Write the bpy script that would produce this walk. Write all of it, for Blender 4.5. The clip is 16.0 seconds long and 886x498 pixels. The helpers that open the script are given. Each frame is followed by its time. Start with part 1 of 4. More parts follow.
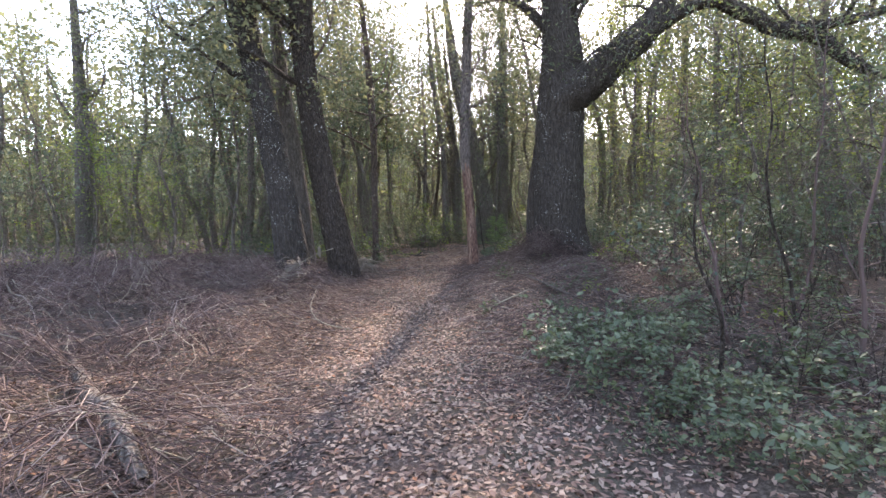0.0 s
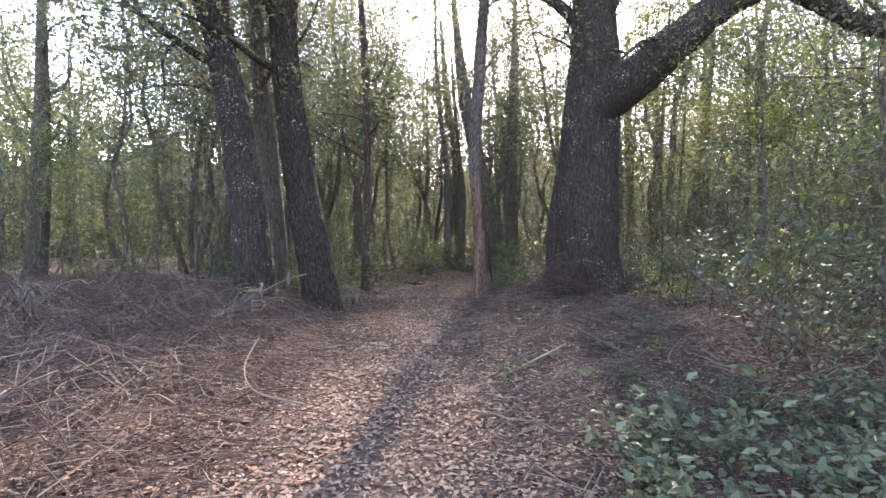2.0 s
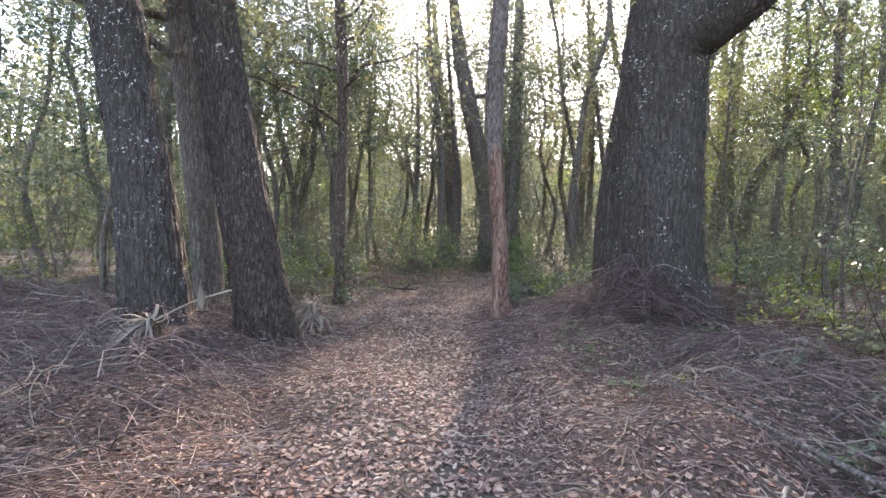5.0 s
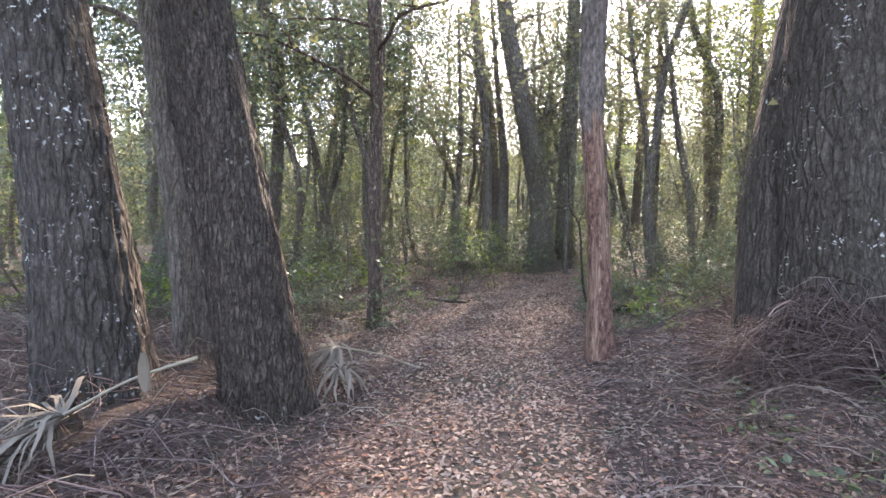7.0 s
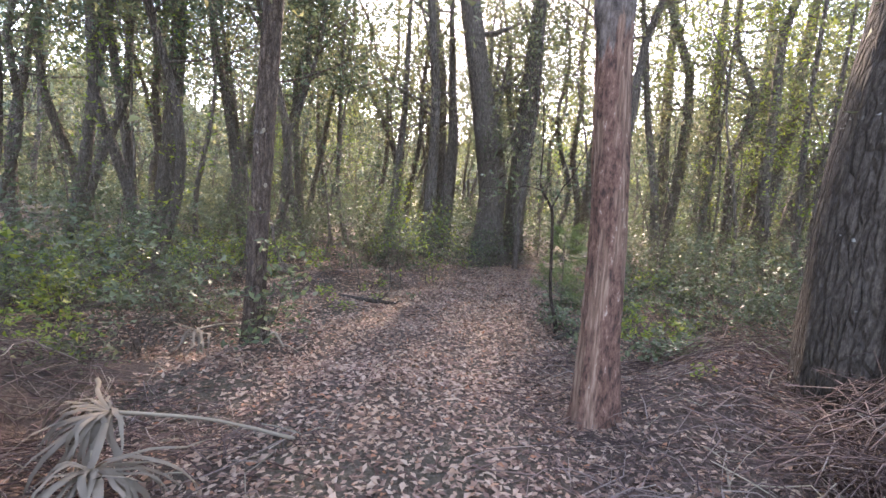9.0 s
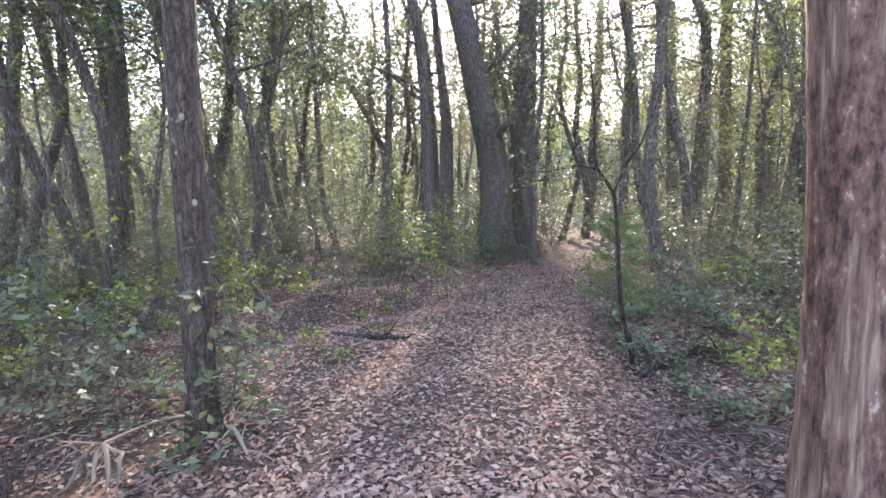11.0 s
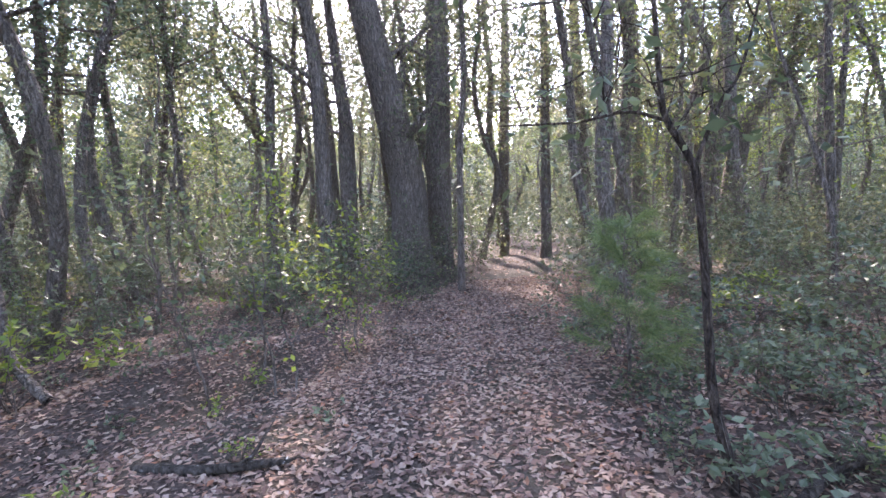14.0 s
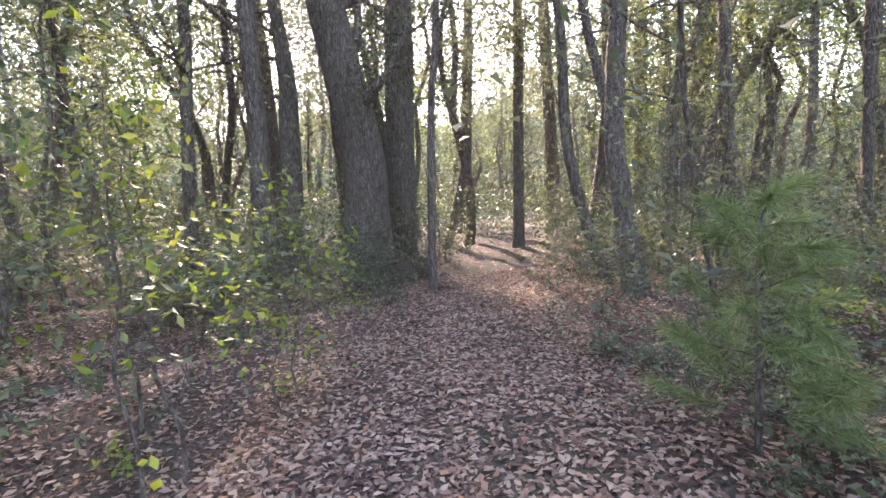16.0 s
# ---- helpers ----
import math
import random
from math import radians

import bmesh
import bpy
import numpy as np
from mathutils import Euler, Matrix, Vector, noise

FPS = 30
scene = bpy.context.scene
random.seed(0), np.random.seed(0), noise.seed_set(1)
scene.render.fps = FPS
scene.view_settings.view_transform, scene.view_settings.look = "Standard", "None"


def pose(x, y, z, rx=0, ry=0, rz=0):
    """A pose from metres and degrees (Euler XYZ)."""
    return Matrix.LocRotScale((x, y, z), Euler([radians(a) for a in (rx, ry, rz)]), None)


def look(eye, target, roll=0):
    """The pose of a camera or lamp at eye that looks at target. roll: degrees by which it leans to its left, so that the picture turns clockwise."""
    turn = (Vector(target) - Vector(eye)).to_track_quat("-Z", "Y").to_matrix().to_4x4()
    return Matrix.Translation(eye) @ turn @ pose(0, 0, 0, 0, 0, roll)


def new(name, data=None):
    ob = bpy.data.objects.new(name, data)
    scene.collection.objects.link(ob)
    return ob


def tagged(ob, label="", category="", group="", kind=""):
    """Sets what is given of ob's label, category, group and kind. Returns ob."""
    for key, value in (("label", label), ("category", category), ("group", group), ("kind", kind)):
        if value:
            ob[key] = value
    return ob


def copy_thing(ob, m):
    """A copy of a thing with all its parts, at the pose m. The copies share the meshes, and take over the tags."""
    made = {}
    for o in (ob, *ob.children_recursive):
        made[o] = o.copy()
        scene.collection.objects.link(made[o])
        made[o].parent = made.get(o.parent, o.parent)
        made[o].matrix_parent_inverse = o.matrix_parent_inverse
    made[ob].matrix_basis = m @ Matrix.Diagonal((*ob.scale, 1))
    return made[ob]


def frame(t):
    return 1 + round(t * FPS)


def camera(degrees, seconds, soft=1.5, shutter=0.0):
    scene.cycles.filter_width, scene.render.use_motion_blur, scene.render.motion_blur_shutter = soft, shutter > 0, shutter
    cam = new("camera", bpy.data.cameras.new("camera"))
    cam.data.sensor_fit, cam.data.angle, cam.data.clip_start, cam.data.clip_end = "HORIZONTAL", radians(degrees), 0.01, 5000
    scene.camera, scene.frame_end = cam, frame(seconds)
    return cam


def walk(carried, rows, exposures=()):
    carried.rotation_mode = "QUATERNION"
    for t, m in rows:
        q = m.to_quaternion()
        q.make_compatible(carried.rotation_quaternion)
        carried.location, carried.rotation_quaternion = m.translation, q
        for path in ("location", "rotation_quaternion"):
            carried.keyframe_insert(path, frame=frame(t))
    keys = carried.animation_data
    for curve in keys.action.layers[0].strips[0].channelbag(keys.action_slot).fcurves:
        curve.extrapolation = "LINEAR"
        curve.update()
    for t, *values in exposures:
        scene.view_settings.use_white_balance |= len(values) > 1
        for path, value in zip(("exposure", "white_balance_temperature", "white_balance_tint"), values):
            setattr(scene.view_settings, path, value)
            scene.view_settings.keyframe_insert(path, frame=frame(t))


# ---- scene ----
cam = camera(84.5, 16.0)
PATH = [
    (0, (2.326, -1.266, 1.722), (2.027, 0.705, 1.556), -2.0),
    (0.5, (2.259, -0.655, 1.691), (2.0, 1.323, 1.551), 3.2),
    (1, (2.147, -0.078, 1.653), (1.935, 1.906, 1.514), 1.3),
    (1.5, (2.061, 0.439, 1.684), (1.751, 2.414, 1.608), 0.4),
    (2, (1.911, 1.034, 1.614), (1.616, 3.011, 1.553), -0.0),
    (2.5, (1.767, 1.623, 1.601), (1.376, 3.584, 1.55), 4.0),
    (3, (1.615, 2.157, 1.593), (1.262, 4.125, 1.537), 0.2),
    (3.5, (1.477, 2.744, 1.625), (1.164, 4.72, 1.646), 2.6),
    (4, (1.328, 3.306, 1.535), (1.064, 5.289, 1.549), 0.8),
    (4.2, (1.308, 3.532, 1.526), (1.064, 5.517, 1.514), 0.8),
    (6.3, (0.505, 5.748, 1.794), (0.277, 7.731, 1.67), 0.1),
    (6.5, (0.448, 6.006, 1.799), (0.151, 7.981, 1.679), 0.7),
    (7, (0.299, 6.577, 1.809), (-0.062, 8.539, 1.665), -0.3),
    (7.5, (0.258, 7.188, 1.758), (-0.117, 9.149, 1.638), 0.4),
    (8, (0.159, 7.749, 1.721), (-0.127, 9.724, 1.6), 1.9),
    (8.5, (0.171, 8.396, 1.671), (0.038, 10.387, 1.531), 2.9),
    (8.7, (0.142, 8.627, 1.634), (0.028, 10.615, 1.451), 4.4),
    (10.8, (-0.212, 10.559, 1.678), (-0.322, 12.544, 1.46), -1.2),
    (11, (-0.284, 10.736, 1.683), (-0.381, 12.721, 1.455), -1.5),
    (11.5, (-0.258, 11.095, 1.634), (-0.528, 13.064, 1.409), -2.7),
    (12, (-0.352, 11.577, 1.566), (-0.558, 13.556, 1.364), -3.1),
    (12.5, (-0.418, 11.941, 1.615), (-0.502, 13.935, 1.475), -5.5),
    (13, (-0.492, 12.337, 1.562), (-0.473, 14.336, 1.496), -2.4),
    (13.5, (-0.471, 12.734, 1.533), (-0.285, 14.723, 1.427), -5.3),
    (14, (-0.445, 13.258, 1.502), (-0.143, 15.229, 1.34), -2.8),
    (14.5, (-0.444, 13.669, 1.508), (-0.049, 15.621, 1.326), -3.9),
    (15, (-0.424, 14.138, 1.486), (0.002, 16.085, 1.32), -1.3),
    (15.5, (-0.419, 14.571, 1.465), (0.04, 16.508, 1.277), -6.3),
    (16, (-0.396, 15.078, 1.399), (0.092, 17.005, 1.177), -2.4),
]
walk(cam, [(t, look(eye, target, roll)) for t, eye, target, roll in PATH], [(0, 3.5, 7700, 23), (4, 3.9, 7700, 22), (7, 4.22, 7800, 23), (8, 4.25, 7900, 25), (10.8, 4.5, 7400, 27), (11.6, 4.6, 6300, 25), (13.5, 4.55, 6300, 31), (14.4, 4.25, 7200, 29), (16, 4.5, 7600, 28)])
# ---- light ----
SUN_EL, SUN_AZ = 33.0, 2.0          # the sun stands ahead of the walker, a little right of +y
sun = new("sun", bpy.data.lights.new("sun", "SUN"))
sun.data.energy, sun.data.angle, sun.data.color = 2.2, radians(1.5), (1.0, 0.93, 0.82)
sun.matrix_world = look((math.sin(radians(SUN_AZ)) * 60, math.cos(radians(SUN_AZ)) * 60, 60 * math.tan(radians(SUN_EL))), (0, 0, 0))
world = bpy.data.worlds.new("world")
scene.world = world
world.use_nodes = True
wt = world.node_tree
sky = wt.nodes.new("ShaderNodeTexSky")
sky.sky_type, sky.sun_disc = "NISHITA", False
sky.sun_elevation, sky.sun_rotation = radians(SUN_EL), radians(SUN_AZ)
sky.air_density, sky.dust_density, sky.ozone_density = 1.0, 0.4, 1.0
wt.links.new(sky.outputs[0], wt.nodes["Background"].inputs[0])
wt.nodes["Background"].inputs[1].default_value = 0.15

# ---- materials ----


class Mat:
    """A small builder for node materials."""

    def __init__(self, name):
        self.m = bpy.data.materials.new(name)
        self.m.use_nodes = True
        self.t = self.m.node_tree
        self.b = self.t.nodes["Principled BSDF"]
        self.out = self.t.nodes["Material Output"]
        self.coord = self.node("ShaderNodeTexCoord").outputs["Object"]

    def node(self, kind, **sets):
        n = self.t.nodes.new(kind)
        for k, v in sets.items():
            n.inputs[k].default_value = v
        return n

    def link(self, a, b):
        self.t.links.new(a, b)

    def noise(self, scale, stretch=(1, 1, 1), detail=5.0, rough=0.6, vec=None):
        mp = self.node("ShaderNodeMapping", Scale=stretch)
        self.link(vec or self.coord, mp.inputs["Vector"])
        n = self.node("ShaderNodeTexNoise", Scale=scale, Detail=detail, Roughness=rough)
        self.link(mp.outputs[0], n.inputs["Vector"])
        return n.outputs["Fac"]

    def ramp(self, fac, stops):
        r = self.node("ShaderNodeValToRGB")
        while len(r.color_ramp.elements) < len(stops):
            r.color_ramp.elements.new(0.5)
        for e, (pos, col) in zip(r.color_ramp.elements, stops):
            e.position = pos
            e.color = (*col, 1) if len(col) == 3 else (col[0], col[0], col[0], 1)
        self.link(fac, r.inputs[0])
        return r.outputs[0]

    def mix(self, fac, a, b, mode="MIX"):
        n = self.t.nodes.new("ShaderNodeMix")
        n.data_type, n.blend_type = "RGBA", mode
        for sock, v in ((n.inputs[0], fac), (n.inputs[6], a), (n.inputs[7], b)):
            if isinstance(v, (int, float)):
                sock.default_value = v
            elif isinstance(v, tuple):
                sock.default_value = (*v, 1)
            else:
                self.link(v, sock)
        return n.outputs[2]

    def bump(self, h, strength=0.5, distance=0.02):
        n = self.node("ShaderNodeBump", Strength=strength, Distance=distance)
        self.link(h, n.inputs["Height"])
        self.link(n.outputs[0], self.b.inputs["Normal"])

    def done(self, col, rough=0.8, spec=0.3):
        self.link(col, self.b.inputs["Base Color"])
        self.b.inputs["Roughness"].default_value = rough
        self.b.inputs["Specular IOR Level"].default_value = spec
        return self.m


def leaf_material(name, stops, through_share=0.4, rough=0.5, spec=0.35):
    """Thin leaves: coloured piece by piece, lit through from behind."""
    k = Mat(name)
    rnd = k.node("ShaderNodeNewGeometry").outputs["Random Per Island"]
    col = k.ramp(rnd, stops)
    col = k.mix(k.noise(0.7, detail=2.0), k.mix(1.0, col, (0.62, 0.66, 0.6), "MULTIPLY"), col)
    m = k.done(col, rough, spec)
    if through_share > 0:
        tr = k.t.nodes.new("ShaderNodeBsdfTranslucent")
        k.link(k.mix(1.0, col, (0.97, 1.0, 0.8), "MULTIPLY"), tr.inputs[0])
        ms = k.node("ShaderNodeMixShader", Fac=through_share)
        k.link(k.b.outputs[0], ms.inputs[1])
        k.link(tr.outputs[0], ms.inputs[2])
        k.link(ms.outputs[0], k.out.inputs["Surface"])
    return m


def bark_material(name, dark, mid, pale, lichen=0.0, lichen_scale=9.0, grain=14.0, relief=0.6):
    k = Mat(name)
    ridge = k.mix(0.5, k.noise(grain, (1, 1, 0.3), 8.0, 0.72), k.noise(grain * 3.5, (1, 1, 0.35), 5.0, 0.7))
    cell = k.node("ShaderNodeTexVoronoi", Scale=grain * 0.9)
    cell.feature = "DISTANCE_TO_EDGE"
    mp = k.node("ShaderNodeMapping", Scale=(1, 1, 0.2))
    sway = k.node("ShaderNodeMixRGB", Fac=0.06)
    sn = k.node("ShaderNodeTexNoise", Scale=5.0, Detail=3.0)
    k.link(k.coord, sn.inputs["Vector"])
    k.link(k.coord, sway.inputs[1])
    k.link(sn.outputs["Color"], sway.inputs[2])
    k.link(sway.outputs[0], mp.inputs["Vector"])
    k.link(mp.outputs[0], cell.inputs["Vector"])
    furrow = k.ramp(cell.outputs["Distance"], [(0.02, (0.0,)), (0.2, (1.0,))])
    col = k.ramp(ridge, [(0.4, dark), (0.5, mid), (0.61, pale)])
    col = k.mix(furrow, k.mix(0.45, col, dark), col)
    ridge = k.mix(0.5, ridge, furrow)
    big = k.noise(1.3, (1, 1, 0.5), 3.0)
    col = k.mix(k.ramp(big, [(0.35, (0.0,)), (0.7, (0.6,))]), col, k.mix(1.0, col, (0.68, 0.67, 0.62), "MULTIPLY"))
    if lichen:
        v = k.node("ShaderNodeTexVoronoi", Scale=lichen_scale)
        wob = k.node("ShaderNodeMixRGB", Fac=0.12)
        nz = k.node("ShaderNodeTexNoise", Scale=14.0)
        k.link(k.coord, nz.inputs["Vector"])
        k.link(k.coord, wob.inputs[1])
        k.link(nz.outputs["Color"], wob.inputs[2])
        k.link(wob.outputs[0], v.inputs["Vector"])
        spot = k.ramp(v.outputs["Distance"], [(0.14, (1.0,)), (0.27, (0.0,))])
        patch = k.ramp(k.noise(1.6, detail=4.0), [(0.62 - lichen, (0.0,)), (0.7 - lichen * 0.5, (1.0,))])
        col = k.mix(k.mix(1.0, spot, patch, "MULTIPLY"), col, (0.46, 0.45, 0.41))
    k.bump(ridge, min(relief * 1.4, 1.0), 0.06)
    return k.done(col, 0.9, 0.2)


M_LITTER = leaf_material("leaf_litter", [(0.0, (0.09, 0.05, 0.04)), (0.3, (0.2, 0.118, 0.092)), (0.6, (0.31, 0.2, 0.155)), (0.85, (0.4, 0.29, 0.225)), (1.0, (0.3, 0.13, 0.075))], 0.15, 0.75, 0.2)
M_GREEN = leaf_material("green_leaf", [(0.0, (0.06, 0.08, 0.048)), (0.5, (0.112, 0.138, 0.08)), (0.85, (0.165, 0.188, 0.1)), (1.0, (0.24, 0.225, 0.11))], 0.45, 0.5, 0.3)
M_CANOPY = leaf_material("canopy_leaf", [(0.0, (0.085, 0.094, 0.064)), (0.5, (0.142, 0.15, 0.1)), (0.85, (0.19, 0.194, 0.122)), (1.0, (0.27, 0.235, 0.13))], 0.5, 0.6, 0.2)
M_DUSK = leaf_material("dark_evergreen_leaf", [(0.0, (0.06, 0.085, 0.058)), (0.6, (0.1, 0.13, 0.085)), (1.0, (0.15, 0.18, 0.115))], 0.45)
M_YELLOW = leaf_material("yellow_green_leaf", [(0.0, (0.12, 0.18, 0.035)), (0.6, (0.22, 0.27, 0.05)), (1.0, (0.33, 0.32, 0.07))], 0.5)
M_GLOSSY = leaf_material("glossy_shrub_leaf", [(0.0, (0.066, 0.09, 0.05)), (0.6, (0.12, 0.148, 0.082)), (1.0, (0.19, 0.21, 0.12))], 0.35, 0.45, 0.4)
M_NEEDLE = leaf_material("pine_needle", [(0.0, (0.1, 0.15, 0.06)), (0.6, (0.18, 0.24, 0.095)), (1.0, (0.31, 0.35, 0.13))], 0.45)
M_STEM = leaf_material("dead_bramble_stem", [(0.0, (0.052, 0.031, 0.028)), (0.5, (0.108, 0.067, 0.06)), (0.85, (0.18, 0.121, 0.108)), (1.0, (0.29, 0.232, 0.2))], 0.0, 0.8, 0.2)
M_PALE = leaf_material("bleached_twig", [(0.0, (0.14, 0.11, 0.085)), (1.0, (0.3, 0.25, 0.19))], 0.0, 0.8, 0.25)
M_FROND = leaf_material("dry_palm_leaf", [(0.0, (0.05, 0.037, 0.028)), (0.5, (0.13, 0.1, 0.076)), (1.0, (0.26, 0.215, 0.165))], 0.0, 0.75, 0.22)
M_OAK = bark_material("oak_bark", (0.022, 0.017, 0.013), (0.062, 0.05, 0.04), (0.11, 0.091, 0.075), 0.1, 19.0, 20.0)
M_LICHEN = bark_material("lichened_bark", (0.02, 0.016, 0.013), (0.055, 0.044, 0.036), (0.1, 0.083, 0.07), 0.15, 22.0, 20.0)
M_RIDGED = bark_material("ridged_bark", (0.018, 0.013, 0.01), (0.064, 0.048, 0.037), (0.14, 0.11, 0.088), 0.04, 11.0, 28.0, 0.8)
M_BARK = bark_material("grey_brown_bark", (0.05, 0.041, 0.034), (0.13, 0.107, 0.087), (0.23, 0.195, 0.165), 0.0, 12.0, 22.0)
M_SMOOTH = bark_material("smooth_brown_bark", (0.04, 0.028, 0.022), (0.1, 0.073, 0.057), (0.19, 0.145, 0.118), 0.07, 13.0, 24.0, 0.6)


def snag_material():
    """Bare tan wood streaked along the grain, strips of reddish bark left on it, old grey bark higher up."""
    k = Mat("peeling_snag_wood")
    strips = k.noise(7.0, (1, 1, 0.16), 7.0, 0.62)
    flakes = k.noise(24.0, (1, 1, 0.4), 8.0, 0.72)
    grain = k.noise(60.0, (1, 1, 0.06), 5.0, 0.6)
    bare = k.ramp(grain, [(0.35, (0.085, 0.049, 0.034)), (0.5, (0.17, 0.1, 0.07)), (0.66, (0.27, 0.18, 0.13))])
    bark = k.ramp(flakes, [(0.38, (0.03, 0.017, 0.013)), (0.48, (0.1, 0.05, 0.036)), (0.6, (0.18, 0.1, 0.073)), (0.68, (0.28, 0.19, 0.15))])
    col = k.mix(k.ramp(strips, [(0.44, (0.0,)), (0.5, (1.0,))]), bare, bark)
    col = k.mix(k.ramp(flakes, [(0.6, (0.0,)), (0.66, (0.8,))]), col, (0.36, 0.29, 0.23))
    z = k.node("ShaderNodeSeparateXYZ")
    k.link(k.coord, z.inputs[0])
    up = k.node("ShaderNodeMath")
    up.operation = "MULTIPLY_ADD"
    k.link(strips, up.inputs[0])
    up.inputs[1].default_value = 1.6
    k.link(z.outputs["Z"], up.inputs[2])
    old = k.ramp(flakes, [(0.35, (0.035, 0.027, 0.024)), (0.5, (0.1, 0.078, 0.066)), (0.66, (0.19, 0.155, 0.135))])
    span = k.node("ShaderNodeMapRange")
    span.inputs["From Min"].default_value, span.inputs["From Max"].default_value = 3.55, 3.62
    k.link(up.outputs[0], span.inputs["Value"])
    col = k.mix(span.outputs[0], col, old)
    k.bump(k.mix(0.5, k.mix(0.6, strips, flakes), grain), 0.9, 0.05)
    return k.done(col, 0.85, 0.25)


def soil_material():
    k = Mat("forest_soil")
    fine, mid, big = k.noise(38.0, detail=8.0, rough=0.7), k.noise(9.0, detail=6.0), k.noise(0.8, detail=4.0)
    col = k.ramp(fine, [(0.38, (0.025, 0.017, 0.013)), (0.5, (0.065, 0.046, 0.036)), (0.62, (0.14, 0.105, 0.082))])
    col = k.mix(k.ramp(mid, [(0.4, (0.0,)), (0.7, (0.7,))]), col, (0.07, 0.05, 0.04))
    col = k.mix(k.ramp(big, [(0.45, (0.0,)), (0.7, (0.45,))]), col, (0.055, 0.06, 0.035))
    k.bump(fine, 0.8, 0.03)
    return k.done(col, 0.95, 0.15)


M_GREYWOOD = bark_material("grey_rotten_wood", (0.05, 0.04, 0.032), (0.14, 0.115, 0.095), (0.28, 0.245, 0.205), 0.0, 9.0, 14.0)
M_SNAG, M_SOIL = snag_material(), soil_material()

# ---- geometry helpers ----
rng = np.random.default_rng(7)


def mesh(name, verts, faces, material, smooth=False):
    """A mesh from an array of points and an array of faces that all have the same number of corners."""
    verts, faces = np.asarray(verts, np.float32).reshape(-1, 3), np.asarray(faces, np.int32)
    me = bpy.data.meshes.new(name)
    n, c = faces.shape
    me.vertices.add(len(verts))
    me.vertices.foreach_set("co", verts.ravel())
    me.loops.add(n * c)
    me.loops.foreach_set("vertex_index", faces.ravel())
    me.polygons.add(n)
    me.polygons.foreach_set("loop_start", np.arange(n, dtype=np.int32) * c)
    me.polygons.foreach_set("use_smooth", np.full(n, smooth))
    me.update(calc_edges=True)
    me.materials.append(material)
    return me


def part(name, me, parent, label=""):
    ob = new(name, me)
    ob.parent = parent
    return tagged(ob, label) if label else ob


def thing(name, place, label, category, group=""):
    ob = new(name)
    ob.empty_display_size = 0.2
    ob.location = place
    return tagged(ob, label, category, group)


def unit(v):
    return v / np.maximum(np.linalg.norm(v, axis=-1, keepdims=True), 1e-9)


def leaves(points, size, slim=0.42, flat=0.5, fold=0.18, seed=None, spread=0.35, corners=4):
    """Folded lozenge leaves (or plain three-cornered ones) at the points: arrays of corners and faces. flat: 1 lies level, 0 any way up."""
    g = seed or rng
    n = len(points)
    d = g.normal(size=(n, 3))
    d[:, 2] *= 1 - flat
    d = unit(d)
    up = g.normal(size=(n, 3)) * (1 - flat) + np.array([0, 0, 1.0])
    s = unit(np.cross(d, up))
    nrm = np.cross(s, d)
    L = (size * (1 + spread * g.uniform(-1, 1, n)))[:, None]
    w = L * slim * (0.8 + 0.4 * g.random((n, 1)))
    f = L * fold * g.uniform(-1, 1, (n, 1))
    if corners == 3:
        c = np.stack([points - d * L * 0.5 - s * w * 0.35, points - d * L * 0.2 + s * w * 0.65, points + d * L * 0.5 + nrm * f], axis=1)
        return c.reshape(-1, 3), np.arange(3 * n, dtype=np.int32).reshape(n, 3)
    c = np.stack([points - d * L * 0.5, points + s * w * 0.5 + nrm * f, points + d * L * 0.5 + nrm * f * 0.6, points - s * w * 0.5 + nrm * f], axis=1)
    return c.reshape(-1, 3), np.arange(4 * n, dtype=np.int32).reshape(n, 4)


def joined(pieces):
    vs, fs, k = [], [], 0
    for v, f in pieces:
        vs.append(v)
        fs.append(f + k)
        k += len(v)
    return np.concatenate(vs), np.concatenate(fs)


def smooth_line(pts, steps):
    """Points (x, y, z, radius, ...) joined by a smooth curve with that many steps a stretch."""
    p = np.asarray(pts, float)
    p = np.vstack([2 * p[0] - p[1], p, 2 * p[-1] - p[-2]])
    out = []
    for i in range(1, len(p) - 2):
        t = np.linspace(0, 1, steps, endpoint=False)[:, None]
        a, b, c, d = p[i - 1:i + 3]
        out.append(0.5 * (2 * b + (c - a) * t + (2 * a - 5 * b + 4 * c - d) * t ** 2 + (3 * b - a - 3 * c + d) * t ** 3))
    return np.vstack(out + [p[-2][None]])


